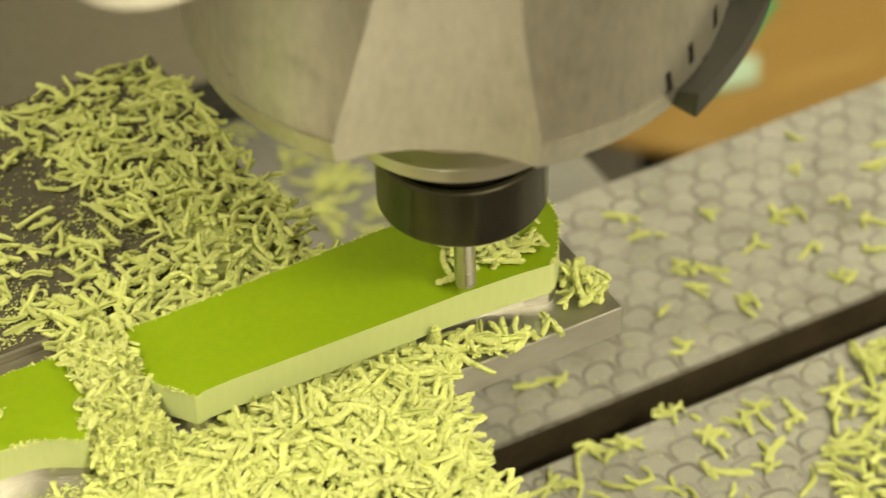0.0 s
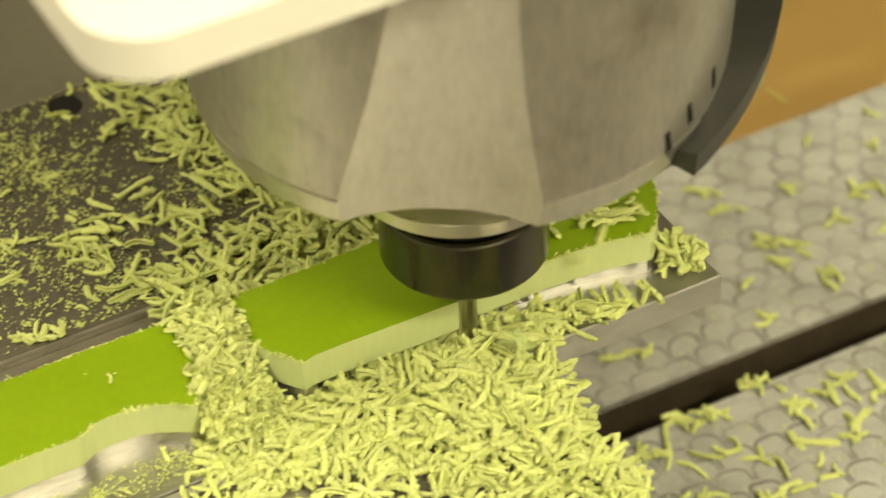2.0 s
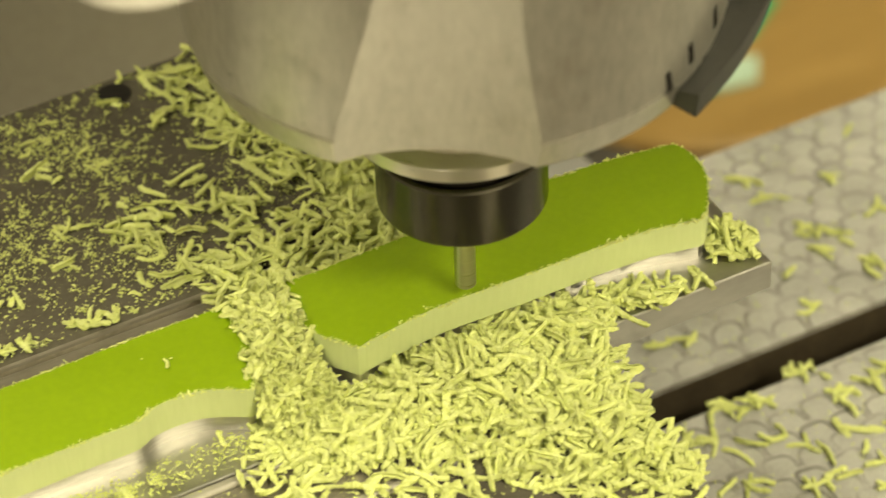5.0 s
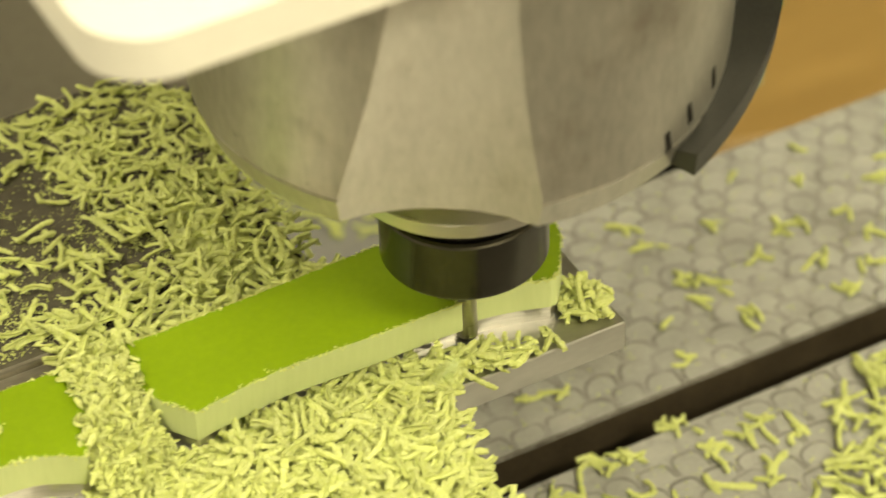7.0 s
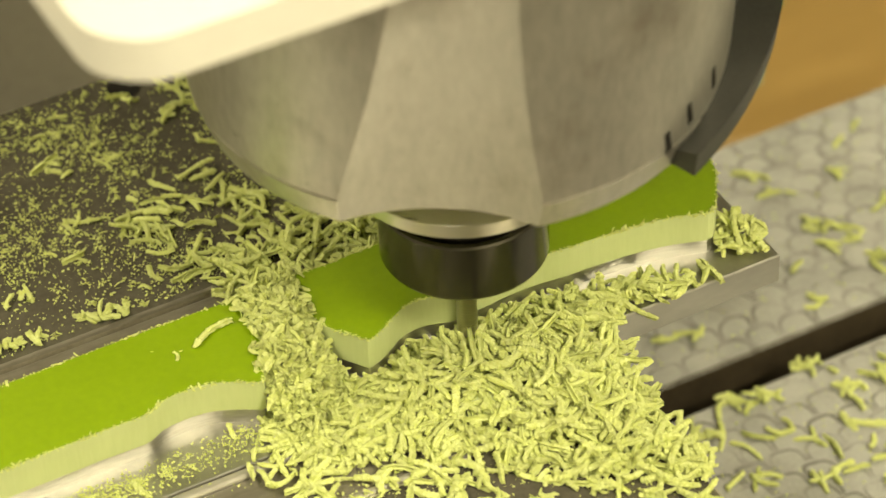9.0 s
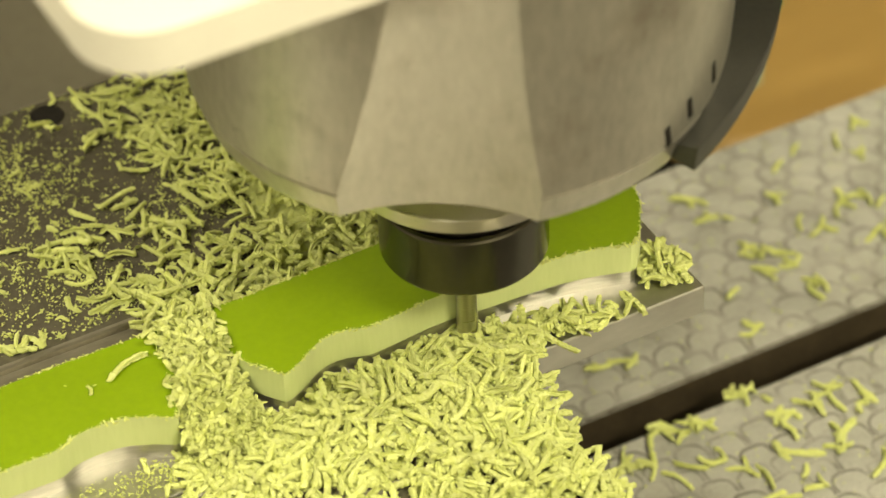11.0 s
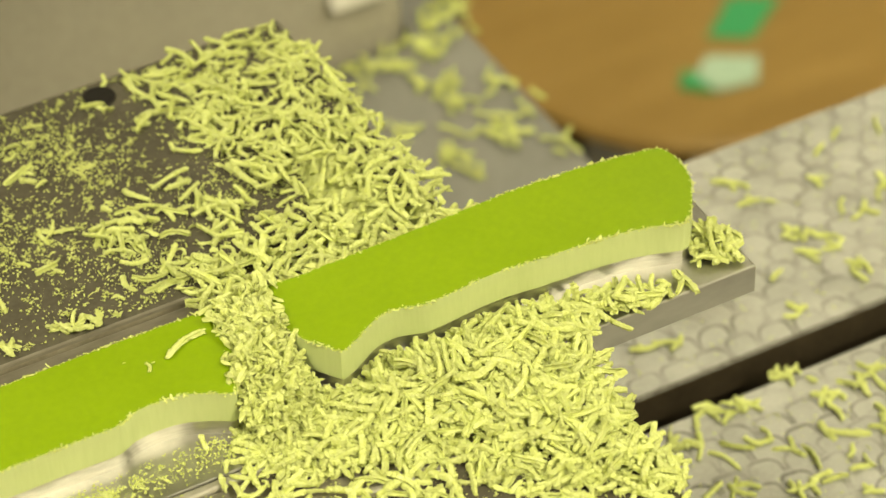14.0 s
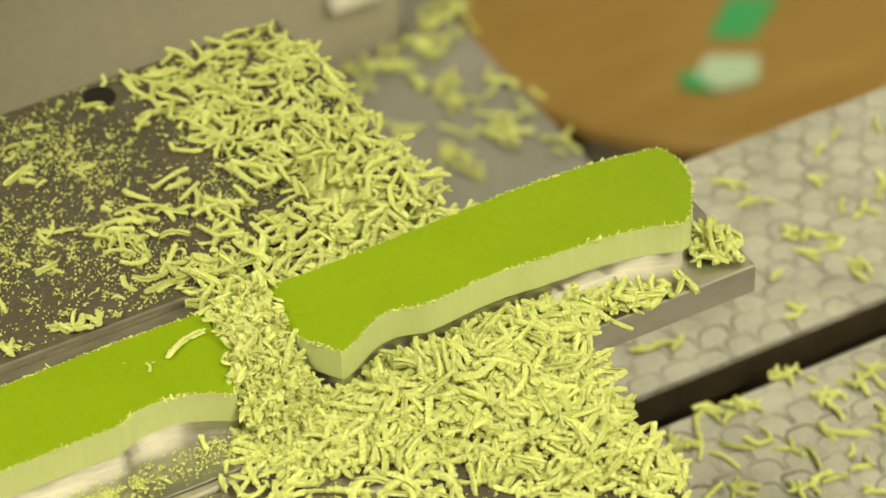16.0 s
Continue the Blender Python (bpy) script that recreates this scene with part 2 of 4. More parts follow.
def smooth_loop(points, step=2.0):
    """Catmull-Rom through a closed list of points, in millimetres; returns metres."""
    out = []
    n = len(points)
    for i in range(n):
        p0, p1, p2, p3 = (Vector(points[(i + k) % n]) for k in (-1, 0, 1, 2))
        m = max(1, int((p2 - p1).length / step))
        for k in range(m):
            s = k / m
            q = 0.5 * (2 * p1 + (p2 - p0) * s + (2 * p0 - 5 * p1 + 4 * p2 - p3) * s * s + (3 * p1 - p0 - 3 * p2 + p3) * s ** 3)
            out.append((q.x * MM, q.y * MM))
    return out


def inset_loop(loop, d):
    out = []
    n = len(loop)
    for i in range(n):
        a, b = Vector(loop[i - 1]), Vector(loop[(i + 1) % n])
        t = (b - a).normalized()
        out.append((loop[i][0] - t.y * d, loop[i][1] + t.x * d))
    return out


def inside(x, y, poly):
    hit = False
    for i in range(len(poly)):
        (xa, ya), (xb, yb) = poly[i - 1], poly[i]
        if (ya > y) != (yb > y) and x < (xb - xa) * (y - ya) / (yb - ya) + xa:
            hit = not hit
    return hit


def thing(name, label, category, group="", kind=""):
    return tagged(new(name), label, category, group, kind)


RIDERS = []   # what travels on the machine table, with its place on it


def rides(ob, place=None):
    RIDERS.append((ob, place or Matrix.Identity(4)))
    return ob


# ------------------------------------------------------------------ the room
def room():
    bm = box_bm(-3.0, 3.0, -2.6, 3.2, -1.0, -0.9)
    tagged(part("floor", bm, FLOOR), "grey worn concrete workshop floor", "floor", kind="structure")
    for nm, b in (("wall_north", (-3, 3, 3.2, 3.3, -0.9, 1.9)), ("wall_south", (-3, 3, -2.7, -2.6, -0.9, 1.9)),
                  ("wall_east", (3.0, 3.1, -2.6, 3.2, -0.9, 1.9)), ("wall_west", (-3.1, -3.0, -2.6, 3.2, -0.9, 1.9))):
        tagged(part(nm, box_bm(*b), PAINT_WALL), "plain painted workshop wall", "wall", kind="structure")
    tagged(part("ceiling", box_bm(-3.1, 3.1, -2.7, 3.3, 1.9, 2.0), PAINT_WALL), "plain painted workshop ceiling", "ceiling", kind="structure")
    # Casings and glowing diffusers for the added, unseen lamps.
    for x, y, wide, deep, _ in LAMPS:
        u, v = wide / 2, deep / 2
        lamp = thing("added_ceiling_lamp", "long white ceiling lamp added out of view, with a flat diffuser", "lamp", "ceiling lamps")
        part("casing", box_bm(x - u - 0.03, x + u + 0.03, y - v - 0.03, y + v + 0.03, 1.86, 1.9, 0.005), GREY, lamp)
        part("diffuser", box_bm(x - u, x + u, y - v, y + v, 1.845, 1.86, 0.003), LAMP, lamp)


room()


# ------------------------------------------------------------------ the machine, standing parts
def machine_base():
    base = thing("machine_saddle", "grey machine saddle with a flat steel way cover", "machine saddle")
    part("way_cover", box_bm(-0.20, 0.214, 0.10, 0.409, -0.118, -0.100, 0.003), WAY, base, "flat grey steel cover")
    part("way_cover", box_bm(0.1902, 0.214, 0.4092, 0.60, -0.118, -0.100, 0.002), WAY, base, "flat grey steel cover")
    # Black strip added for the shade on the rear of the way cover.
    part("way_shade_strip", box_bm(-0.20, 0.128, 0.393, 0.4105, -0.0995, -0.086, 0.002), BLACK, base, "black strip standing in for shade at the column foot")
    part("saddle_body", box_bm(-0.19, 0.20, -0.12, 0.60, -0.9, -0.118, 0.01), GREY, base)
    col = thing("machine_column", "grey painted machine column foot behind the vise", "machine column")
    part("column_panel", box_bm(-0.80, 0.190, 0.411, 0.75, -0.13, 1.2, 0.012, 3), GREY, col)
    part("column_rail", box_bm(0.148, 0.178, 0.402, 0.4105, -0.070, -0.060, 0.003), CREAM, col, "pale rail strip")


machine_base()


def stool():
    st = thing("round_stool", "round honey-coloured wooden stool top on dark legs", "stool")
    cx, cy, r, z = 0.620, 0.835, 0.164, -0.50
    seat = lathe_bm([(0, z - 0.014), (r - 0.005, z - 0.014), (r, z - 0.010), (r, z - 0.004), (r - 0.004, z), (0, z)], 96)
    part("seat", seat, WOOD, st, smooth=40).matrix_basis = Matrix.Translation((cx, cy, 0))
    for a in (45, 135, 225, 315):
        x, y = cx + 0.10 * math.cos(radians(a)), cy + 0.10 * math.sin(radians(a))
        part("leg", box_bm(x - 0.014, x + 0.014, y - 0.014, y + 0.014, -0.9, z - 0.014, 0.004), DARK, st)

    def spot(x, y):
        return (-0.332 + (x + 0.332) * 1.187, -0.640 + (y + 0.640) * 1.187)

    strip = [spot(*p) for p in ((0.448, 0.564), (0.469, 0.551), (0.503, 0.575), (0.479, 0.590))]
    t = part("tape_strip", prism_bm(strip, z + 0.001, z + 0.0016), TAPE)
    tagged(t, "strip of bright green masking tape on the stool", "tape")
    t = thing("tape_scrap", "crumpled green tape scrap with its pale back showing", "tape")
    part("pale_fold", prism_bm([spot(*p) for p in ((0.426, 0.519), (0.450, 0.515), (0.461, 0.532), (0.437, 0.547), (0.422, 0.535))], z + 0.002, z + 0.006, 0.001), TAPE_BACK, t)
    part("green_end", prism_bm([spot(*p) for p in ((0.411, 0.533), (0.424, 0.520), (0.430, 0.536), (0.420, 0.544))], z + 0.001, z + 0.004, 0.001), TAPE, t)


stool()


# ------------------------------------------------------------------ machine table
def machine_table():
    tb = rides(thing("machine_table", "grey scraped cast-iron machine table with a dark T-slot", "machine table"))
    x0, x1 = -0.55, 0.55

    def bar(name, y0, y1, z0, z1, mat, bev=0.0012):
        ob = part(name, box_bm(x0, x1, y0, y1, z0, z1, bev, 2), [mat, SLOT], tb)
        # Sides get the darkened iron, so the slot's shade is coloured in.
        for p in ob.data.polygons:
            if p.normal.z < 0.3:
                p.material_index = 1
        return ob

    notch = [(x0, 0.0609), (x1, 0.0609), (x1, 0.078), (0.330, 0.078)]
    notch += [(0.330 - 0.010 * math.sin(a * 0.19635), 0.088 - 0.010 * math.cos(a * 0.19635)) for a in range(1, 9)]
    notch += [(0.330 - 0.010 * math.cos(a * 0.19635), 0.139 + 0.010 * math.sin(a * 0.19635)) for a in range(0, 9)]
    notch += [(x1, 0.149), (x1, 0.165), (x0, 0.165)]
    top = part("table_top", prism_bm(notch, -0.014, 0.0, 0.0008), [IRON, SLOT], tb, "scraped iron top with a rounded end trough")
    # Slot shade coloured onto the sides; only the top stays scraped iron.
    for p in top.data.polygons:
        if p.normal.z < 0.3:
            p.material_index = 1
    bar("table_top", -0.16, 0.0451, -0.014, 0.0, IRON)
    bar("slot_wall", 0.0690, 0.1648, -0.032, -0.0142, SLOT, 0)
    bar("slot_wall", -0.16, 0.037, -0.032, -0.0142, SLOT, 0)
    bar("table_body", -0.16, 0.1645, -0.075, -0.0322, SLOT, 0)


machine_table()


# ------------------------------------------------------------------ vise
ZP = 0.1207


def vise():
    v = rides(thing("machine_vise", "dark steel machine vise clamped on the table, littered with shavings", "vise"))
    part("vise_bed", box_bm(-0.138, 0.012, -0.20, 0.172, 0.0, 0.0888, 0.003), SLOT, v)
    bm = box_bm(-0.1525, 0.0225, 0.0595, 0.1755, 0.089, ZP, 0.0012)
    fx = part("fixed_jaw", bm, [JAW, JAW_SIDE, JAW_PLATE], v, "dark fixed jaw with a bolt hole")
    for p in fx.data.polygons:
        # Bevels take a lighter steel as a painted edge highlight.
        p.material_index = 0 if p.normal.z > 0.95 else 2 if p.normal.z > 0.3 else 1
    part("bolt_hole", lathe_bm([(0, ZP + 0.0003), (0.0046, ZP + 0.0003), (0.0052, ZP + 0.0005), (0.0058, ZP + 0.0001)], 24), DARK, v).matrix_basis = Matrix.Translation((-0.0478, 0.1662, 0))
    part("jaw_plate", box_bm(-0.1500, 0.0215, 0.0435, 0.0592, 0.089, ZP - 0.0022, 0.0008), JAW_PLATE, v)
    part("jaw_plate", box_bm(-0.1600, 0.0205, -0.0418, -0.0206, 0.089, ZP - 0.0006, 0.0008), JAW_PLATE, v)
    # Bright strips added for the glint along the jaw plate chamfers.
    part("jaw_lip", box_bm(-0.1610, 0.0205, -0.0204, -0.0170, 0.089, ZP + 0.0006, 0.0009), EDGE, v, "steel jaw lip coloured bright for the light on its chamfer")
    part("jaw_lip", box_bm(-0.1610, 0.0210, -0.0446, -0.0421, 0.089, ZP + 0.0002, 0.0008), EDGE, v, "steel jaw lip coloured bright for the light on its chamfer")
    mv = part("moving_jaw", box_bm(-0.1620, 0.0215, -0.150, -0.0448, 0.089, ZP, 0.0012), [JAW, JAW_SIDE, EDGE], v)
    for p in mv.data.polygons:
        # Bevels in the bright edge iron: a highlight put into the colour.
        p.material_index = 0 if p.normal.z > 0.95 else 2 if p.normal.z > 0.3 else 1
    r = rides(thing("coolant_nozzle", "red plastic nozzle beside the vise", "nozzle"), pose(-0.1625, 0.113, 0.026))
    bm = lathe_bm([(0, 0), (0.010, 0), (0.012, 0.004), (0.011, 0.03), (0.006, 0.045), (0, 0.045)], 24)
    part("nozzle_body", bm, RED, r, smooth=40)
    return v


vise()

BAR_A = [(-49.7, 34.5), (-51.8, 28), (-52.6, 20.8), (-52.3, 13), (-50.2, 7.4), (-46.5, 1.8), (-43.4, -2.6), (-42.6, -2.7), (-39, -1.4), (-34.7, 0.9), (-30.8, 3.4),
         (-26.9, 5.0), (-23, 5.6), (-19.1, 5.2), (-14.5, 3.7), (-10.9, 3.1), (-1.7, 3.7), (7.3, 4.6), (17.1, 4.7), (28.1, 3.6),
         (39.6, 3.0), (52.9, 1.7), (63.5, -0.6), (73.5, -3.9), (75.6, -3.4), (79.8, 1.5), (83.4, 7.2), (86.4, 13), (87.8, 18.5), (88.0, 24.6), (86.8, 29.6), (84.5, 31.6),
         (73.8, 33.6), (54.7, 35.6), (34.8, 36.2), (14.6, 35.6), (-5.4, 34.9), (-24.8, 34.6), (-38.8, 34.0)]
BAR_B = [(-66.2, 33.3), (-80, 34.2), (-110, 34.4), (-140, 34.2), (-175, 34), (-200, 32.5), (-207, 28), (-209, 15), (-206, 2), (-199, -4.4), (-188.6, -4.7), (-178.5, -1.6), (-159.9, 1.0), (-141.9, 1.5), (-128, 1.7), (-114.3, 1.5),
         (-110.5, 2.6), (-107, 4.2), (-100.4, 5.0), (-91.8, 4.1), (-84.5, 0.9), (-79.2, -2.4), (-77.2, -2.6), (-75.4, 1), (-72.8, 6.8), (-69.6, 15), (-68.0, 22), (-66.4, 30)]
Z_BAR0, Z_BAR1 = 0.1262, 0.1373


def fixture():
    f = rides(thing("fixture_plate", "bright aluminium fixture plate clamped between the vise jaws", "fixture"))
    bm = box_bm(-0.222, 0.0925, -0.0160, 0.0434, 0.1101, ZP, 0.0006)
    pl = part("plate", bm, [ALU, ALU_EDGE], f)
    for p in pl.data.polygons:
        if abs(p.normal.z) < 0.5:
            p.material_index = 1
    for outline in (BAR_A, BAR_B):
        loop = smooth_loop(outline, 1.5)
        area = sum(a[0] * b[1] - b[0] * a[1] for a, b in zip(loop, loop[1:] + loop[:1]))
        if area < 0:
            loop = loop[::-1]
        part("raised_pad", prism_bm(inset_loop(loop, 0.0006), ZP - 0.001, Z_BAR0, 0.0002), ALU, f, smooth=30)


fixture()


def scale_bar(name, outline, label):
    loop = smooth_loop(outline, 1.2)
    area = sum(a[0] * b[1] - b[0] * a[1] for a, b in zip(loop, loop[1:] + loop[:1]))
    if area < 0:
        loop = loop[::-1]
    root = rides(thing(name, label, "handle blank", "handle blanks on the fixture"))
    bm = prism_bm(loop, Z_BAR0, Z_BAR1, 0.0, 1)
    part("blank_body", bm, [G10_SIDE, G10_TOP], root, smooth=25)
    return root, loop


BLANK_A, LOOP_A = scale_bar("handle_blank", BAR_A, "green laminate knife-handle blank being milled to shape")
BLANK_B, LOOP_B = scale_bar("handle_blank", BAR_B, "finished green laminate knife-handle blank with a curved finger notch")

# ------------------------------------------------------------------ spindle head
def spindle_head():
    h = thing("spindle_head", "steel milling spindle with a black collet nut and a carbide cutter", "spindle")
    z0 = 0.2215
    prof = [(0.0728, z0 + 0.0008), (0.0757, z0 + 0.0098), (0.0751, z0 + 0.0100), (0.0751, z0 + 0.0106), (0.0758, z0 + 0.0108), (0.0772, z0 + 0.030), (0.0780, z0 + 0.050), (0.0788, z0 + 0.072), (0.0795, z0 + 0.092), (0.0795, z0 + 0.116)]
    az = math.atan2(-0.63988, -0.33195) - radians(5.6)
    hollow = 0.056   # radius of the scooped relief at the front of the nose

    def scoop(phi, z):
        deep = float(np.interp(z - z0, [0.0, 0.03, 0.06, 0.0955, 0.12], [0.0612, 0.0685, 0.0735, 0.0762, 0.0785]))
        far = deep + hollow
        side = far * math.sin(phi)
        if abs(side) >= hollow:
            return 1.0
        return far * math.cos(phi) - math.sqrt(hollow * hollow - side * side)

    def edge(r, z):
        lo, hi = 0.0, 1.0
        if scoop(0.0, z) >= r:
            return 0.0
        for _ in range(40):
            mid = (lo + hi) / 2
            if scoop(mid, z) < r:
                lo = mid
            else:
                hi = mid
        return lo

    bm = bmesh.new()
    rings = []
    for r, z in prof:
        e = max(0.02, edge(r, z))
        lean = az + radians(66.0) * (z - z0)   # the relief leans a little as it rises
        ring = []
        for k in range(25):
            phi = -e + 2 * e * k / 24
            q = min(r, scoop(phi, z))
            ring.append(bm.verts.new((q * math.cos(lean + phi), q * math.sin(lean + phi), z)))
        for k in range(1, 96):
            a = lean + e + (2 * math.pi - 2 * e) * k / 96
            ring.append(bm.verts.new((r * math.cos(a), r * math.sin(a), z)))
        rings.append(ring)
    inner = [bm.verts.new((v.co.x * 0.96, v.co.y * 0.96, z0)) for v in rings[0]]
    under = [bm.verts.new((v.co.x * 0.55, v.co.y * 0.55, z0 + 0.010)) for v in rings[0]]
    for p, q in zip([under, inner] + rings, [inner] + rings):
        for k in range(len(p)):
            k2 = (k + 1) % len(p)
            bm.faces.new((p[k], p[k2], q[k2], q[k]))
    bm.faces.new(rings[-1])
    bmesh.ops.recalc_face_normals(bm, faces=bm.faces[:])
    cut = {v for ring in rings for v in ring[:25]}
    for f in bm.faces:
        if len(f.verts) == 4 and all(v in cut for v in f.verts):
            f.material_index = 1
    part("nose_housing", bm, [SPINDLE, SPINDLE_CUT], h, "ground grey steel nose with a scooped relief", smooth=14)
    part("nose_plate", lathe_bm([(0.024, z0 + 0.008), (0.060, z0 + 0.008), (0.060, z0 + 0.012), (0.024, z0 + 0.012), (0.024, z0 + 0.008)], 64), SPINDLE, h, smooth=30)
    part("spindle_flange", lathe_bm([(0.0, 0.1878), (0.0330, 0.1878), (0.0338, 0.1884), (0.0338, 0.1926), (0.0330, 0.1934), (0.0290, 0.1950), (0.029, 0.232), (0.0, 0.232)], 96), RING, h, "bright steel ring", smooth=30)
    part("collar", lathe_bm([(0.0, 0.1760), (0.0222, 0.1760), (0.0222, 0.1879), (0.0, 0.1879)], 64), DARK, h, smooth=30)
    nut = part("collet_nut", lathe_bm([(0.0, 0.1590), (0.0044, 0.1590), (0.0050, 0.1570), (0.0238, 0.1570), (0.0246, 0.1574), (0.0250, 0.1582), (0.0250, 0.1764), (0.0246, 0.1771), (0.0236, 0.1776), (0.0, 0.1776)], 96), NUT, h, "black round collet nut", smooth=24)
    part("end_mill", lathe_bm([(0.0, 0.1225), (0.0029, 0.1225), (0.00318, 0.1229), (0.00318, 0.1430), (0.0034, 0.1435), (0.0034, 0.1590), (0.0, 0.1590)], 32), CARBIDE, nut, "short carbide end mill", smooth=30)
    # vent slots on the flank
    for a, zz, rr in ((-71.0, 0.2350, 0.0756), (-64.0, 0.2390, 0.0759), (-54.0, 0.2422, 0.0762)):
        b = box_bm(-0.0006, 0.0006, -0.0013, 0.0013, -0.0040, 0.0040, 0.0005)
        s = part("vent_slot", b, DARK, h)
        s.matrix_basis = pose(0, 0, 0, 0, 0, a) @ pose(rr, 0, zz, 0, 3, 0) @ pose(0, 0, 0, 12, 0, 0)
    # curved black guard that wraps the flank of the nose
    bm = bmesh.new()
    n = 40
    rows = []
    for k in range(n):
        s = k / (n - 1)
        a = radians(-67 + 110 * s)
        z = 0.2262 + 0.052 * s ** 1.15
        r1 = 0.0808 + 0.0092 * min(1.0, s / 0.36) ** 1.3
        ring = []
        for rr, zz in ((0.0700, z - 0.003), (r1, z - 0.004), (r1 + 0.001, z + 0.004), (0.0700, z + 0.001)):
            ring.append(bm.verts.new((rr * math.cos(a), rr * math.sin(a), zz)))
        rows.append(ring)
    for p, q in zip(rows, rows[1:]):
        for i in range(4):
            bm.faces.new((p[i], p[(i + 1) % 4], q[(i + 1) % 4], q[i]))
    bm.faces.new(rows[0][::-1])
    bm.faces.new(rows[-1])
    bmesh.ops.recalc_face_normals(bm, faces=bm.faces[:])
    part("side_guard", bm, BLACK, h, "curved black rubber guard", smooth=40)
    part("head_casting", box_bm(-0.11, 0.15, 0.06, 0.4110, 0.3640, 0.64, 0.012, 3), GREY, h, "grey painted head casting")
    # the cream cover plate of the head
    bm = bmesh.new()
    x0, y0, x1, y1, rad = -0.1405, -0.1030, 0.30, 0.30, 0.018
    outline = []
    for k in range(9):
        a = math.pi + k / 8 * math.pi / 2
        outline.append((x0 + rad + rad * math.cos(a), y0 + rad + rad * math.sin(a)))
    outline += [(x1, y0), (x1, y1), (x0, y1)]
    bm = prism_bm(outline, 0.3355, 0.3630, 0.0160, seg=8)
    part("head_cover", bm, CREAM, h, "cream painted cover plate", smooth=35)
    return h


HEAD = spindle_head()

# ------------------------------------------------------------------ shavings
rng = np.random.default_rng(7)


def strand(length, width, thick, bend, twist, seg=8, sides=6):
    """One curled, fibrous shaving along x: its points and faces, in metres."""
    s = np.linspace(-0.5, 0.5, seg + 1)
    curve = rng.normal(0, 0.2, 2)
    ang = bend * s + 0.9 * bend * s * s + curve[0] * np.sin(5 * s)
    up = 0.35 * bend * s + curve[1] * np.sin(4 * s + 1)
    step = length / seg
    x = np.concatenate([[0], np.cumsum(np.cos(ang[:-1]) * np.cos(up[:-1]))]) * step
    y = np.concatenate([[0], np.cumsum(np.sin(ang[:-1]) * np.cos(up[:-1]))]) * step
    z = np.concatenate([[0], np.cumsum(np.sin(up[:-1]))]) * step
    P = np.stack([x - x.mean(), y - y.mean(), z - z.mean()], 1)
    verts, faces = [], []
    if sides >= 8:      # a rolled shaving: open on one side, blunt and torn at its ends
        ring = [(math.cos(a), math.sin(a)) for a in np.radians((-130, -78, -26, 26, 78, 130))] + [(-0.15, 0.28), (-0.10, -0.28)]
    else:
        ring = [(math.cos(2 * math.pi * j / sides), math.sin(2 * math.pi * j / sides)) for j in range(sides)]
    sides = len(ring)
    for k in range(seg + 1):
        taper = min(1.0, 0.80 + 1.8 * min(k, seg - k) / seg) * rng.uniform(0.86, 1.12)
        c, d = math.cos(twist * s[k]), math.sin(twist * s[k])
        for u, v in ring:
            rr = rng.uniform(0.82, 1.18) * (1.08 if k % 2 else 0.94)
            side, high = 0.5 * width * taper * rr * (u * c - v * d), 0.5 * thick * taper * rr * (u * d + v * c)
            t = ang[k]
            torn = rng.uniform(-0.55, 0.55) * step if k in (0, seg) else rng.uniform(-0.18, 0.18) * step
            verts.append((P[k, 0] - math.sin(t) * side + math.cos(t) * torn, P[k, 1] + math.cos(t) * side + math.sin(t) * torn, P[k, 2] + high))
    for k in range(seg):
        for j in range(sides):
            a, b = k * sides + j, k * sides + (j + 1) % sides
            faces.append((a, b, b + sides, a + sides))
    faces.append(tuple(range(sides - 1, -1, -1)))
    faces.append(tuple(seg * sides + j for j in range(sides)))
    return np.array(verts), faces


STRANDS = [strand(rng.uniform(8.5, 16.5) * MM, rng.uniform(1.9, 2.7) * MM, rng.uniform(1.5, 2.0) * MM, rng.uniform(-0.85, 0.85) * (1.8 if k % 8 == 0 else 1.0), rng.uniform(-1.2, 1.2), 19, 8) for k in range(48)]
CURLS = [strand(rng.uniform(4, 8) * MM, rng.uniform(1.2, 2.2) * MM, rng.uniform(0.7, 1.3) * MM, rng.uniform(-1.7, 1.7), rng.uniform(-3, 3), 6, 5) for _ in range(16)]
FLUFF = [strand(rng.uniform(2.5, 6.5) * MM, rng.uniform(0.9, 2.2) * MM, rng.uniform(0.25, 0.6) * MM, rng.uniform(-2.0, 2.0), rng.uniform(-4, 4), 7, 5) for _ in range(30)]
CRUMBS = [strand(rng.uniform(0.4, 0.7) * MM, rng.uniform(0.4, 0.75) * MM, rng.uniform(0.3, 0.6) * MM, rng.uniform(-1, 1), 1, 2, 4) for _ in range(14)]


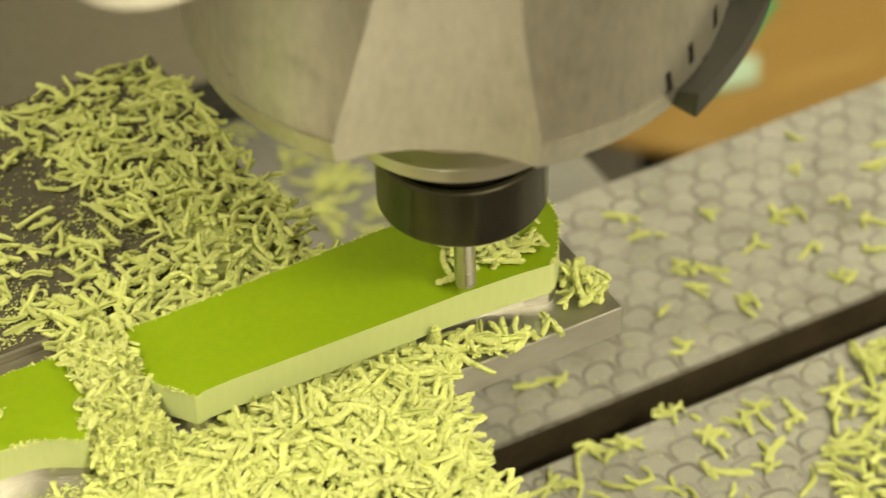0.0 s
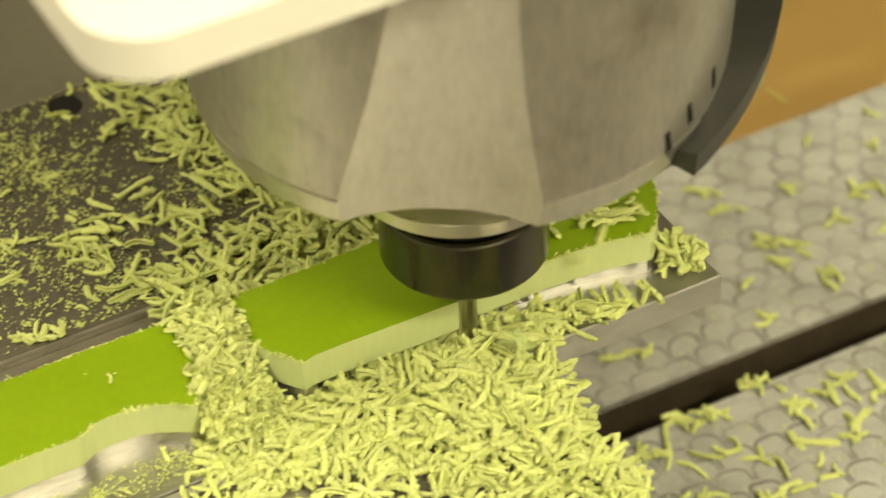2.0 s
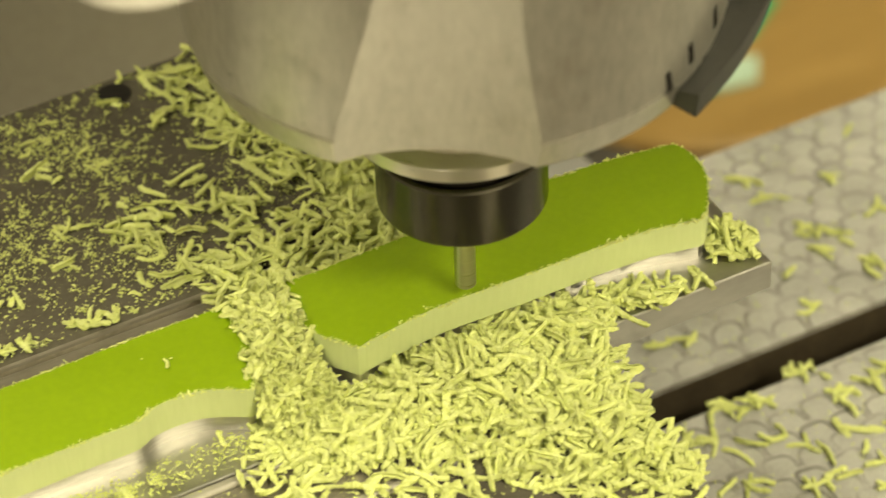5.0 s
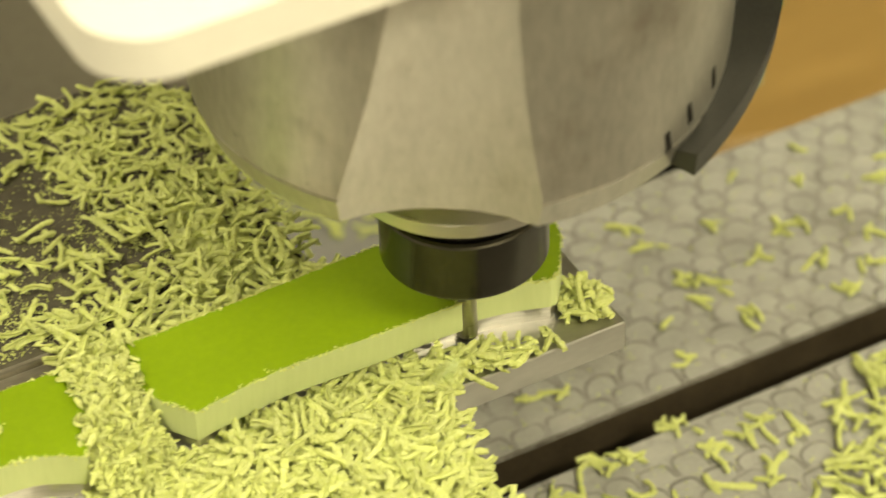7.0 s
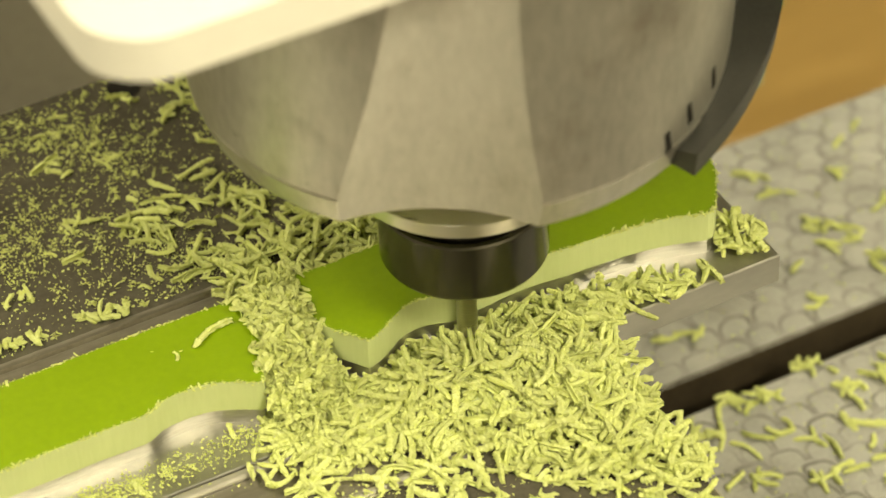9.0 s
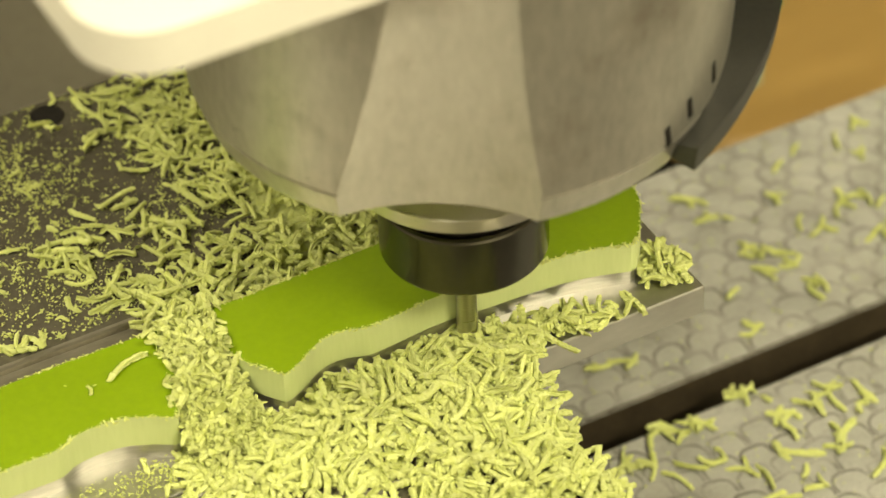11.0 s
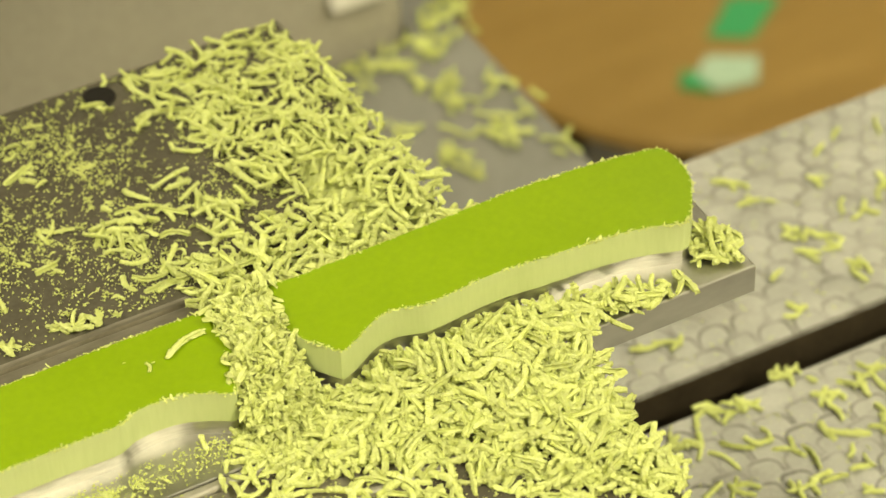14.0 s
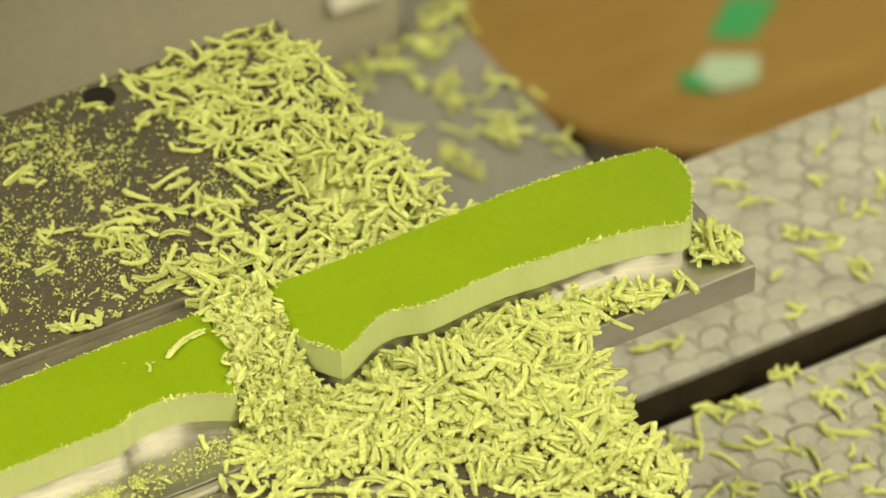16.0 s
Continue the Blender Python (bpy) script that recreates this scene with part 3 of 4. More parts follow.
class Heap:
    """Gathers many shavings into one mesh."""

    def __init__(self):
        self.v, self.f, self.n = [], [], 0

    def add(self, kind, x, y, z, yaw, pitch=0.0, roll=0.0, size=1.0):
        pts, faces = kind
        m = np.array(Euler((roll, pitch, yaw)).to_matrix())
        self.v.append(pts * size @ m.T + np.array((x, y, z)))
        self.f += [tuple(i + self.n for i in f) for f in faces]
        self.n += len(pts)

    def mound(self, poly, height, base, step=0.0022, rough=0.0012):
        """A lumpy bed under the loose shavings."""
        xs, ys = [p[0] for p in poly], [p[1] for p in poly]
        idx = {}
        nx, ny = int((max(xs) - min(xs)) / step) + 2, int((max(ys) - min(ys)) / step) + 2
        for i in range(nx):
            for j in range(ny):
                x, y = min(xs) + i * step, min(ys) + j * step
                hgt = height(x, y) if inside(x, y, poly) else 0.0
                if hgt > 0.0032:
                    idx[i, j] = self.n
                    self.v.append(np.array([(x + rng.uniform(-.4, .4) * step, y + rng.uniform(-.4, .4) * step, base(x, y) + hgt - 0.0026 + rng.uniform(-rough, rough) * 0.5)]))
                    self.n += 1
        for (i, j), a in idx.items():
            if (i + 1, j) in idx and (i, j + 1) in idx and (i + 1, j + 1) in idx:
                self.f.append((a, idx[i + 1, j], idx[i + 1, j + 1], idx[i, j + 1]))

    def build(self, name, label, category="shavings"):
        me = bpy.data.meshes.new(name)
        me.from_pydata(np.concatenate(self.v).tolist(), [], self.f)
        me.materials.append(CHIP)
        return tagged(new(name, me), label, category, kind="stuff")


def scatter(heap, poly, count, height, base, kinds=None, keep=None, lift=1.0, tilt=0.25, apart=0.0, size=1.0):
    """Lays shavings over a patch of the plan, thick as height() says."""
    kinds = kinds or STRANDS
    xs, ys = [p[0] for p in poly], [p[1] for p in poly]
    done = tries = 0
    laid = []
    while done < count and tries < count * 30:
        tries += 1
        x, y = rng.uniform(min(xs), max(xs)), rng.uniform(min(ys), max(ys))
        if not inside(x, y, poly) or (keep and rng.random() > keep(x, y)):
            continue
        if apart:
            if any((x - p) ** 2 + (y - q) ** 2 < apart * apart for p, q in laid):
                continue
            laid.append((x, y))
        h = max(0.0, height(x, y))
        z = base(x, y) + 0.0007 + max(0.0, h) * lift * rng.uniform(0.74, 1.06)
        t = tilt * min(1.0, 0.25 + h / 0.005)
        heap.add(kinds[rng.integers(len(kinds))], x, y, z, rng.uniform(0, 6.283), rng.normal(0, t), rng.uniform(-3.1, 3.1) if kinds is STRANDS else rng.normal(0, 0.5), size * rng.uniform(0.8, 1.15) if kinds is not CRUMBS else rng.uniform(0.3, 1.0) ** 3.0 * 1.55)
        done += 1


def mm(points):
    return [(x * MM, y * MM) for x, y in points]


def on_vise(x, y):
    return ZP


def edge_fall(poly, reach):
    """How far inside a patch a place lies, 0 at its rim to 1 at reach metres."""
    segs = [(Vector(poly[i - 1]), Vector(poly[i])) for i in range(len(poly))]

    def fall(x, y):
        p = Vector((x, y))
        best = 1e9
        for a, b in segs:
            d = b - a
            s = max(0.0, min(1.0, (p - a).dot(d) / max(d.length_squared, 1e-12)))
            best = min(best, (a + d * s - p).length)
        return min(1.0, best / reach)

    return fall


FRONT = mm([(-79, -4), (-79, -19), (-68, -29), (-48, -36), (-28, -43), (-20, -58), (-6, -70), (16, -88), (24, -86), (22, -60), (24, -42), (30, -22), (34, -12), (30, 2), (10, 3), (-20, 4), (-43, -3), (-55, -3)])
GAP = mm([(-77.5, -6), (-73.5, 4), (-69.5, 14), (-68, 22), (-66.5, 35), (-50, 36), (-52.8, 21), (-53.5, 12), (-50, -4), (-54, -14), (-72, -14)])
ARM = mm([(22, 3), (40, 0), (50, -5.5), (70, -9.5), (70, -14), (52, -16), (24, -17)])
END = mm([(77, -6), (84, -10), (91, -8), (92, 2), (88, 10), (82, 3)])
BACK = mm([(-62, 58), (-73, 71), (-82, 99), (-54, 114), (-37, 121), (-56, 164), (-22, 172), (18, 174), (24, 160), (25, 110), (28, 62), (28, 44), (-20, 40), (-48, 40), (-66, 45)])


def front_pile():
    heap = Heap()
    fall = edge_fall(FRONT, 0.020)

    def height(x, y):
        lump = noise.noise(Vector((x * 45, y * 45, 1.0))) * 0.0032
        swept = 0.42 + 0.58 * max(0.0, min(1.0, (-0.003 - y) / 0.009))
        return fall(x, y) * swept * (0.0078 + lump)

    heap.mound(FRONT, height, on_vise)
    scatter(heap, FRONT, 560, height, on_vise, tilt=0.22)
    scatter(heap, FRONT, 400, lambda x, y: height(x, y) + 0.0012, on_vise, tilt=0.16, lift=1.08, apart=0.0040)
    scatter(heap, FRONT, 120, height, on_vise, CURLS, tilt=0.4)
    scatter(heap, FRONT, 420, height, on_vise, FLUFF, tilt=0.5)
    scatter(heap, FRONT, 2600, height, on_vise, CRUMBS)
    scatter(heap, mm([(-79, 0), (-79, -19), (-66, -32), (-48, -30), (-46, -6)]), 480, height, on_vise, FLUFF, tilt=0.6)
    loose = mm([(-75, -22), (-50, -56), (-20, -68), (10, -92), (20, -98), (21, -60), (-20, -45)])
    scatter(heap, loose, 70, lambda x, y: 0.0004, on_vise)
    row = mm([(-118, -50), (-112, -42), (-60, -38), (-30, -46), (-28, -56), (-60, -50)])
    scatter(heap, row, 46, lambda x, y: 0.0008, on_vise, CURLS + STRANDS[:8])
    scatter(heap, row, 260, lambda x, y: 0.0, on_vise, CRUMBS)
    scatter(heap, mm([(-92, -20), (-78, -18), (-66, -38), (-84, -40)]), 30, lambda x, y: 0.001, on_vise, CURLS + STRANDS[:8])
    scatter(heap, loose, 300, lambda x, y: 0.0, on_vise, CRUMBS)
    rides(heap.build("shavings_pile", "heap of curled yellow-green plastic shavings on the vise"))


def gap_pile():
    heap = Heap()
    def height(x, y):
        ridge = 0.0178 if y > 0.006 else 0.0178 + (y - 0.006) * 0.62
        ridge -= 0.0085 * max(0.0, min(1.0, (x + 0.060) / 0.008)) * max(0.0, min(1.0, (0.016 - y) / 0.010))
        return max(0.004, ridge) * (0.95 + 0.16 * noise.noise(Vector((x * 80, y * 80, 4))))

    heap.mound(GAP, height, on_vise)
    scatter(heap, GAP, 70, height, on_vise, STRANDS, tilt=0.4)
    scatter(heap, GAP, 300, height, on_vise, CURLS, tilt=0.7)
    scatter(heap, GAP, 1100, height, on_vise, FLUFF, tilt=0.8)
    rim = mm([(-78, 2), (-72, 18), (-70, 36), (-47, 36), (-49, 24), (-51, 17), (-64, 4)])
    scatter(heap, rim, 50, lambda x, y: 0.0172, on_vise, CURLS, tilt=0.5)
    scatter(heap, rim, 190, lambda x, y: 0.0176, on_vise, FLUFF, tilt=0.7)
    rides(heap.build("shavings_pile", "fine fluffy green shavings packed between two blanks"))


def arm_shavings():
    heap = Heap()
    fall = edge_fall(ARM, 0.006)

    def height(x, y):
        return 0.0035 * fall(x, y)

    scatter(heap, ARM, 50, height, on_vise, STRANDS + CURLS, tilt=0.4)
    scatter(heap, ARM, 90, lambda x, y: 0.0, on_vise, CRUMBS)
    fall2 = edge_fall(END, 0.006)
    scatter(heap, END, 42, lambda x, y: 0.006 * fall2(x, y), on_vise, CURLS + STRANDS[:6], tilt=0.6)
    rides(heap.build("shavings_row", "row of green shavings along the aluminium fixture edge"))


def back_pile():
    heap = Heap()
    fall = edge_fall(BACK, 0.022)

    def dense(x, y):
        d = 1.0 if x > -0.012 - 0.25 * (y - 0.058) else 0.30
        if y > 0.125:
            d *= 0.75
        if y < 0.075:
            d = max(d, 0.9)
        if math.hypot(x + 0.047, y - 0.167) < 0.0068:
            return 0.0
        return min(1.0, d * (0.55 + 0.9 * (0.5 + noise.noise(Vector((x * 38, y * 38, 9))))))

    def height(x, y):
        core = max(0.0, 1 - abs(x - 0.004) / 0.05) * max(0.0, min(1.0, (0.150 - y) / 0.05))
        return fall(x, y) * 0.0065 * core + 0.0006

    def base(x, y):
        return ZP if y > 0.0593 else (ZP - 0.0022 if y > 0.0434 else ZP)

    core = mm([(-40, 50), (-30, 80), (-18, 108), (-6, 140), (14, 150), (23, 130), (23, 95), (26, 60), (26, 42), (-20, 40)])
    fcore = edge_fall(core, 0.02)
    heap.mound(core, lambda x, y: fcore(x, y) * height(x, y), base)
    scatter(heap, BACK, 270, height, base, keep=dense, tilt=0.3, size=0.84)
    scatter(heap, BACK, 165, lambda x, y: height(x, y) + 0.0010, base, keep=dense, tilt=0.22, apart=0.0040, size=0.84)
    scatter(heap, BACK, 170, height, base, CURLS, keep=dense, tilt=0.5)
    scatter(heap, BACK, 260, height, base, FLUFF, keep=dense, tilt=0.5)
    scatter(heap, BACK, 1800, height, base, CRUMBS, keep=dense)
    scatter(heap, mm([(-66, 46), (-60, 62), (20, 62), (27, 46), (26, 38), (-48, 37)]), 110, lambda x, y: 0.006, base, tilt=0.4)
    rides(heap.build("shavings_pile", "loose heap of curled green shavings on the dark fixed jaw"))


def jaw_dust():
    heap = Heap()
    jaw = mm([(-151, 62), (20, 62), (20, 173), (-151, 173)])
    def drift(x, y):
        if math.hypot(x + 0.046, y - 0.166) < 0.007:
            return 0.0
        a = noise.noise(Vector((x * 34, y * 34, 2))) + 0.8 * noise.noise(Vector((x * 210, y * 210, 7)))
        return max(0.10, min(1.0, 0.30 + 1.1 * a))

    scatter(heap, jaw, 15000, lambda x, y: 0.0, on_vise, CRUMBS, keep=drift)
    for _ in range(540):      # small fluffy tufts of dust
        x, y = rng.uniform(-0.149, 0.018), rng.uniform(0.063, 0.172)
        if rng.random() > drift(x, y) + 0.1 or math.hypot(x + 0.046, y - 0.166) < 0.008:
            continue
        wide = rng.uniform(0.4, 1.3) * MM
        for _ in range(int(rng.integers(4, 11))):
            heap.add(FLUFF[rng.integers(len(FLUFF))], x + rng.normal(0, wide), y + rng.normal(0, wide), ZP + rng.uniform(0.0003, 0.0012), rng.uniform(0, 6.28), rng.normal(0, 0.5), rng.normal(0, 0.6), rng.uniform(0.18, 0.42))
    scatter(heap, jaw, 45, lambda x, y: 0.0, on_vise, CURLS + STRANDS[:6], keep=drift)
    for x, y, n in ((-148, 66, 9), (-131, 67, 8), (-124, 66, 5), (-98, 64, 8), (-104, 66, 5), (-140, 92, 5), (-128, 118, 4), (-118, 84, 3), (-112, 128, 4), (-90, 108, 4)):
        for _ in range(n):
            heap.add(CURLS[rng.integers(len(CURLS))], (x + rng.normal(0, 3)) * MM, (y + rng.normal(0, 1.6)) * MM, ZP + rng.uniform(0.0006, 0.0022), rng.uniform(0, 6.28), rng.normal(0, 0.2), 0, 1.0)
    plate = mm([(-170, -15), (-80, -15), (-80, 0), (-112, 0), (-170, -3)])
    scatter(heap, plate, 3800, lambda x, y: 0.0, on_vise, CRUMBS, keep=lambda x, y: drift(x, y) * (0.15 + 0.85 * math.exp(-((y + 0.008 - 0.03 * (x + 0.1)) / 0.0048) ** 2)) * min(1.0, 0.35 + (x + 0.17) / 0.10))
    scatter(heap, plate, 4, lambda x, y: 0.0, on_vise, CURLS)
    front = mm([(-150, -18), (20, -18), (20, -140), (-150, -140)])
    scatter(heap, front, 2300, lambda x, y: 0.0, on_vise, CRUMBS, keep=lambda x, y: 0.3 + 0.7 * max(0, noise.noise(Vector((x * 40, y * 40, 5))) + 0.3))
    scatter(heap, front, 24, lambda x, y: 0.0, on_vise, CURLS + STRANDS[:5])
    for x, y, n in ((-55, -62, 9), (-44, -58, 8), (-38, -66, 14), (-24, -72, 9), (-17, -66, 16), (-8, -76, 18), (-2, -70, 8), (4, -88, 20), (10, -95, 12), (-14, -94, 24), (-30, -86, 16), (-48, -80, 12), (-66, -58, 9), (-80, -52, 12), (-100, -48, 10)):
        for _ in range(n + 6):      # torn lumps before the heap
            heap.add(FLUFF[rng.integers(len(FLUFF))], (x + rng.normal(0, 1.7)) * MM, (y + rng.normal(0, 1.3)) * MM, ZP + rng.uniform(0.0004, 0.0022), rng.uniform(0, 6.28), rng.normal(0, 0.4), rng.normal(0, 0.5), rng.uniform(0.5, 0.95))
    rides(heap.build("shavings_dust", "fine green cutting dust strewn over the dark vise jaws", "dust"))


def rim_fuzz(loop, name, pick):
    """Ragged burr left along the top rim of a blank, where pick(x, y) says so."""
    heap = Heap()
    n = len(loop)
    for i in range(n):
        (xa, ya), (xb, yb) = loop[i], loop[(i + 1) % n]
        if not pick((xa + xb) / 2, (ya + yb) / 2):
            continue
        length = math.hypot(xb - xa, yb - ya)
        patch = 0.6 + 1.2 * max(0.0, noise.noise(Vector((xa * 120, ya * 120, 0))) + 0.35)
        for _ in range(max(1, int(length / 0.00042 * patch))):
            s = rng.random()
            x, y = xa + (xb - xa) * s, ya + (yb - ya) * s
            big = 1.1
            kind = CRUMBS[rng.integers(len(CRUMBS))]
            if rng.random() < 0.17 * patch * patch:
                kind, big = FLUFF[rng.integers(len(FLUFF))], rng.uniform(0.18, 0.55)
            heap.add(kind, x + rng.normal(0, 0.0003), y + rng.normal(0, 0.0003), Z_BAR1 + rng.uniform(-0.0004, 0.0003), rng.uniform(0, 6.28), rng.normal(0, 0.6), 0, 0.92 * big)
    return heap


def burr(root, loop, pick):
    b = rim_fuzz(loop, "burr", pick).build("burr", "ragged burr of green fibres along the cut rim")
    for key in ("category", "kind"):
        if key in b:
            del b[key]
    b.parent = root
    return b


front_pile()
gap_pile()
arm_shavings()
back_pile()
jaw_dust()
def milled(x, y):
    return -0.042 < x < 0.074 and y < 0.012


burr(BLANK_A, LOOP_A, lambda x, y: not milled(x, y))
burr(BLANK_B, LOOP_B, lambda x, y: True)
FIRST_CUT = [(-46, -2.0), (-42.8, -2.4), (-29.6, -0.4), (-13.5, 1.4), (0, 1.0), (18.6, 0.4), (38.5, 0.5), (57.9, -0.6), (70, -3.2), (76, -4.5)]
RIM = sorted((x * 1000, y * 1000) for x, y in LOOP_A if -0.0432 <= x <= 0.0755 and y < 0.012)


def along(line, x):
    return float(np.interp(x, [p[0] for p in line], [p[1] for p in line]))


RISING = []   # burr that the cutter throws up as it passes, twice
for k in range(15):
    lo = -0.042 + k * 0.116 / 15
    mid = lo * 1000 + 3.9
    RISING.append((burr(BLANK_A, LOOP_A, lambda x, y: milled(x, y) and lo <= x < lo + 0.116 / 15), (along(FIRST_CUT, mid) - along(RIM, mid)) * MM,
                   float(np.interp(mid, [-46, -17, 12, 41, 73], [3.02, 2.5, 2.0, 1.5, 1.0])), float(np.interp(mid - 3.9, [-38, -14, 16, 28, 58, 73], [8.5, 8.0, 7.5, 7.3, 6.85, 6.75]))))


def strand_mesh(kind, name):
    me = bpy.data.meshes.new(name)
    me.from_pydata(kind[0].tolist(), [], kind[1])
    me.materials.append(CHIP_ONE)
    return me


TORN = [strand_mesh(k, "shaving") for k in FLUFF[:6]]
SINGLE = [strand_mesh(k, "shaving") for k in STRANDS[:14]]
TIGHT = [strand_mesh(k, "shaving") for k in CURLS]
TABLE_SHAVINGS = [(186, 145), (188, 131), (216, 129), (221, 106), (237, 116), (192, 109), (200, 102), (191, 96), (174, 91), (202, 82), (171, 73), (111, 82), (121, 80), (147, 45), (110, 41), (126, 40), (95, 35), (193, 108), (243, 114), (237, 112),
                  (262, 112), (285, 122), (259, 134), (269, 151), (264, 96), (257, 81), (237, 93), (239, 74), (200, 77), (295, 130), (153, 29), (168, 27), (181, 19), (161, 6), (116, 42), (96, 36), (120, 22), (224, 30),
                  (164, 30), (153, 30), (153, 21), (176, 33), (166, 12), (134, -7), (145, -7), (123, -5), (115, 45), (119, 37), (97, 33), (174, 24), (146, 1), (146, 46), (142, -18)]


def table_shavings():
    for k, (x, y) in enumerate(TABLE_SHAVINGS):
        for extra in range(1 if k % 3 else 2):
            ob = tagged(new("shaving", SINGLE[(k * 5 + extra) % len(SINGLE)]), "single curled green shaving lying on the iron table", "shaving", "loose shavings on the table")
            ob.scale = (0.80, 0.92, 0.92)
            rides(ob, pose((x + extra * 3) * MM, (y - extra * 2) * MM, 0.0011, rng.uniform(-10, 10), 0, rng.uniform(0, 360)))
        if k % 5 < 3:
            for _ in range(1 + k % 2):
                ob = tagged(new("shaving", TIGHT[int(rng.integers(len(TIGHT)))]), "small tight green curl lying on the iron table", "shaving", "loose shavings on the table")
                rides(ob, pose((x + rng.normal(0, 3)) * MM, (y + rng.normal(0, 3)) * MM, 0.0013, rng.uniform(-20, 20), 0, rng.uniform(0, 360)))
    heap = Heap()
    corner = mm([(176, -16), (205, 30), (232, 42), (250, 20), (215, -40), (180, -40)])
    scatter(heap, corner, 170, lambda x, y: 0.0022, lambda x, y: 0.0, STRANDS + CURLS[:5], tilt=0.3)
    scatter(heap, mm([(70, -15), (180, -15), (200, 43), (85, 43)]), 26, lambda x, y: 0.0, lambda x, y: 0.0, STRANDS)
    scatter(heap, mm([(70, -15), (300, -15), (330, 43), (85, 43)]), 900, lambda x, y: 0.0, lambda x, y: 0.0, CRUMBS)
    scatter(heap, mm([(90, 63), (330, 63), (330, 160), (150, 160)]), 1000, lambda x, y: 0.0, lambda x, y: 0.0, CRUMBS)
    rides(heap.build("shavings_litter", "green shavings and crumbs littered over the iron table"))
    heap = Heap()
    spots = [(175, 374), (179, 364), (188, 368), (186, 355), (196, 357), (204, 361), (208, 357), (177, 354), (206, 338), (212, 341), (153, 345), (150, 349), (167, 334), (163, 323), (162, 308), (167, 309), (160, 327), (191, 322), (187, 326),
             (189, 309), (202, 327), (208, 306), (192, 340), (169, 394), (175, 392), (164, 394), (191, 400), (193, 396), (203, 399), (208, 402), (170, 401), (153, 382), (151, 400), (188, 395), (188, 338), (158, 401),
             (90, 382), (104, 354), (104, 335), (114, 335), (118, 329), (96, 319), (106, 314), (97, 330), (115, 302), (123, 308), (79, 386), (58, 380), (68, 370), (49, 356), (69, 351), (77, 351), (64, 341),
             (83, 341), (84, 331), (72, 330), (91, 321), (96, 305), (110, 299), (58, 328), (65, 326), (110, 330), (116, 334), (100, 316), (119, 305), (62, 334), (202, 423), (205, 416), (213, 415), (197, 409), (188, 404), (213, 422), (215, 410)]
    for x, y in spots:
        for _ in range(int(rng.integers(1, 5))):
            heap.add(STRANDS[rng.integers(len(STRANDS))], (x + rng.normal(0, 2.8)) * MM, (y + rng.normal(0, 2.8)) * MM, -0.0985 + rng.uniform(0, 0.002), rng.uniform(0, 6.28), rng.normal(0, 0.15), 0, 0.9)
    heap.build("shavings_litter", "green shavings lying on the grey way cover")


table_shavings()


def blank_shavings():
    """The heap that lies on the blank's end until the cutter sweeps it off, and the flakes that stay."""
    out = []
    spots = [(max(46, min(81, rng.normal(61, 8))), max(2.5, min(20, rng.normal(8, 5)))) for _ in range(48)]
    for k, (x, y) in enumerate(spots):
        ob = tagged(new("shaving", TIGHT[k % len(TIGHT)] if k % 3 else SINGLE[k % len(SINGLE)]), "curled green shaving swept off the end of the blank", "shaving", "shavings on the blank's end")
        a = pose(x * MM, y * MM, Z_BAR1 + 0.0010 + 0.0011 * (k % 4), rng.uniform(-25, 25), rng.uniform(-20, 20), rng.uniform(0, 360))
        if k % 2:
            b = pose(rng.uniform(78, 90) * MM, rng.uniform(-9, 3) * MM, ZP + rng.uniform(0.001, 0.005), 0, 0, rng.uniform(0, 360))
        else:
            b = pose(rng.uniform(24, 68) * MM, rng.uniform(-14, -7) * MM, ZP + rng.uniform(0.001, 0.004), 0, 0, rng.uniform(0, 360))
        out.append((ob, a, b, 1.08 + 0.037 * k))
    return out


SWEPT = blank_shavings()
FLAKES = []
for x, y, k, size in ((-95.0, 19.1, 2, 1.15), (-93.0, 20.5, 0, 0.30), (-169.8, 29.6, 5, 1.1), (-168.0, 8.2, 3, 0.32), (-73.8, 12.5, 1, 0.95), (-100.5, 24.5, 4, 0.25)):
    ob = tagged(new("shaving", TORN[k]), "small torn green flake lying on the blank", "shaving", "flakes on the blanks")
    ob.scale = (size, size, size)
    FLAKES.append((ob, pose(x * MM, y * MM, Z_BAR1 + 0.0006, 0, 0, 40 * k)))
LANDING = tagged(new("shaving", SINGLE[1]), "curled green shaving that lands on the blank", "shaving", "flakes on the blanks")


FLIERS = []   # shavings thrown off by the cutter: launch time, place before, way, place after
for k, t0 in enumerate((1.30, 1.42, 1.58, 1.75, 1.92, 2.10, 2.30, 2.36, 2.62, 2.80, 6.95, 7.15, 7.32, 7.36, 7.60, 7.78, 7.95, 8.12, 9.25, 9.38)):
    ob = tagged(new("shaving", SINGLE[(k * 5 + 2) % len(SINGLE)]), "curled green shaving thrown off by the cutter", "shaving", "flying shavings")
    ob.scale = (0.8, 0.8, 0.8)
    before = pose(rng.uniform(-40, 5) * MM, rng.uniform(-45, -22) * MM, ZP + 0.003, 0, 0, rng.uniform(0, 360))
    way = pose(rng.uniform(90, 230) * MM, rng.uniform(20, 190) * MM, rng.uniform(120, 190) * MM, rng.uniform(-60, 60), rng.uniform(-60, 60), rng.uniform(0, 80))
    after = pose(rng.uniform(190, 330) * MM, rng.uniform(70, 155) * MM, 0.0012, 0, 0, rng.uniform(0, 80))
    FLIERS.append((ob, t0, before, way, after))


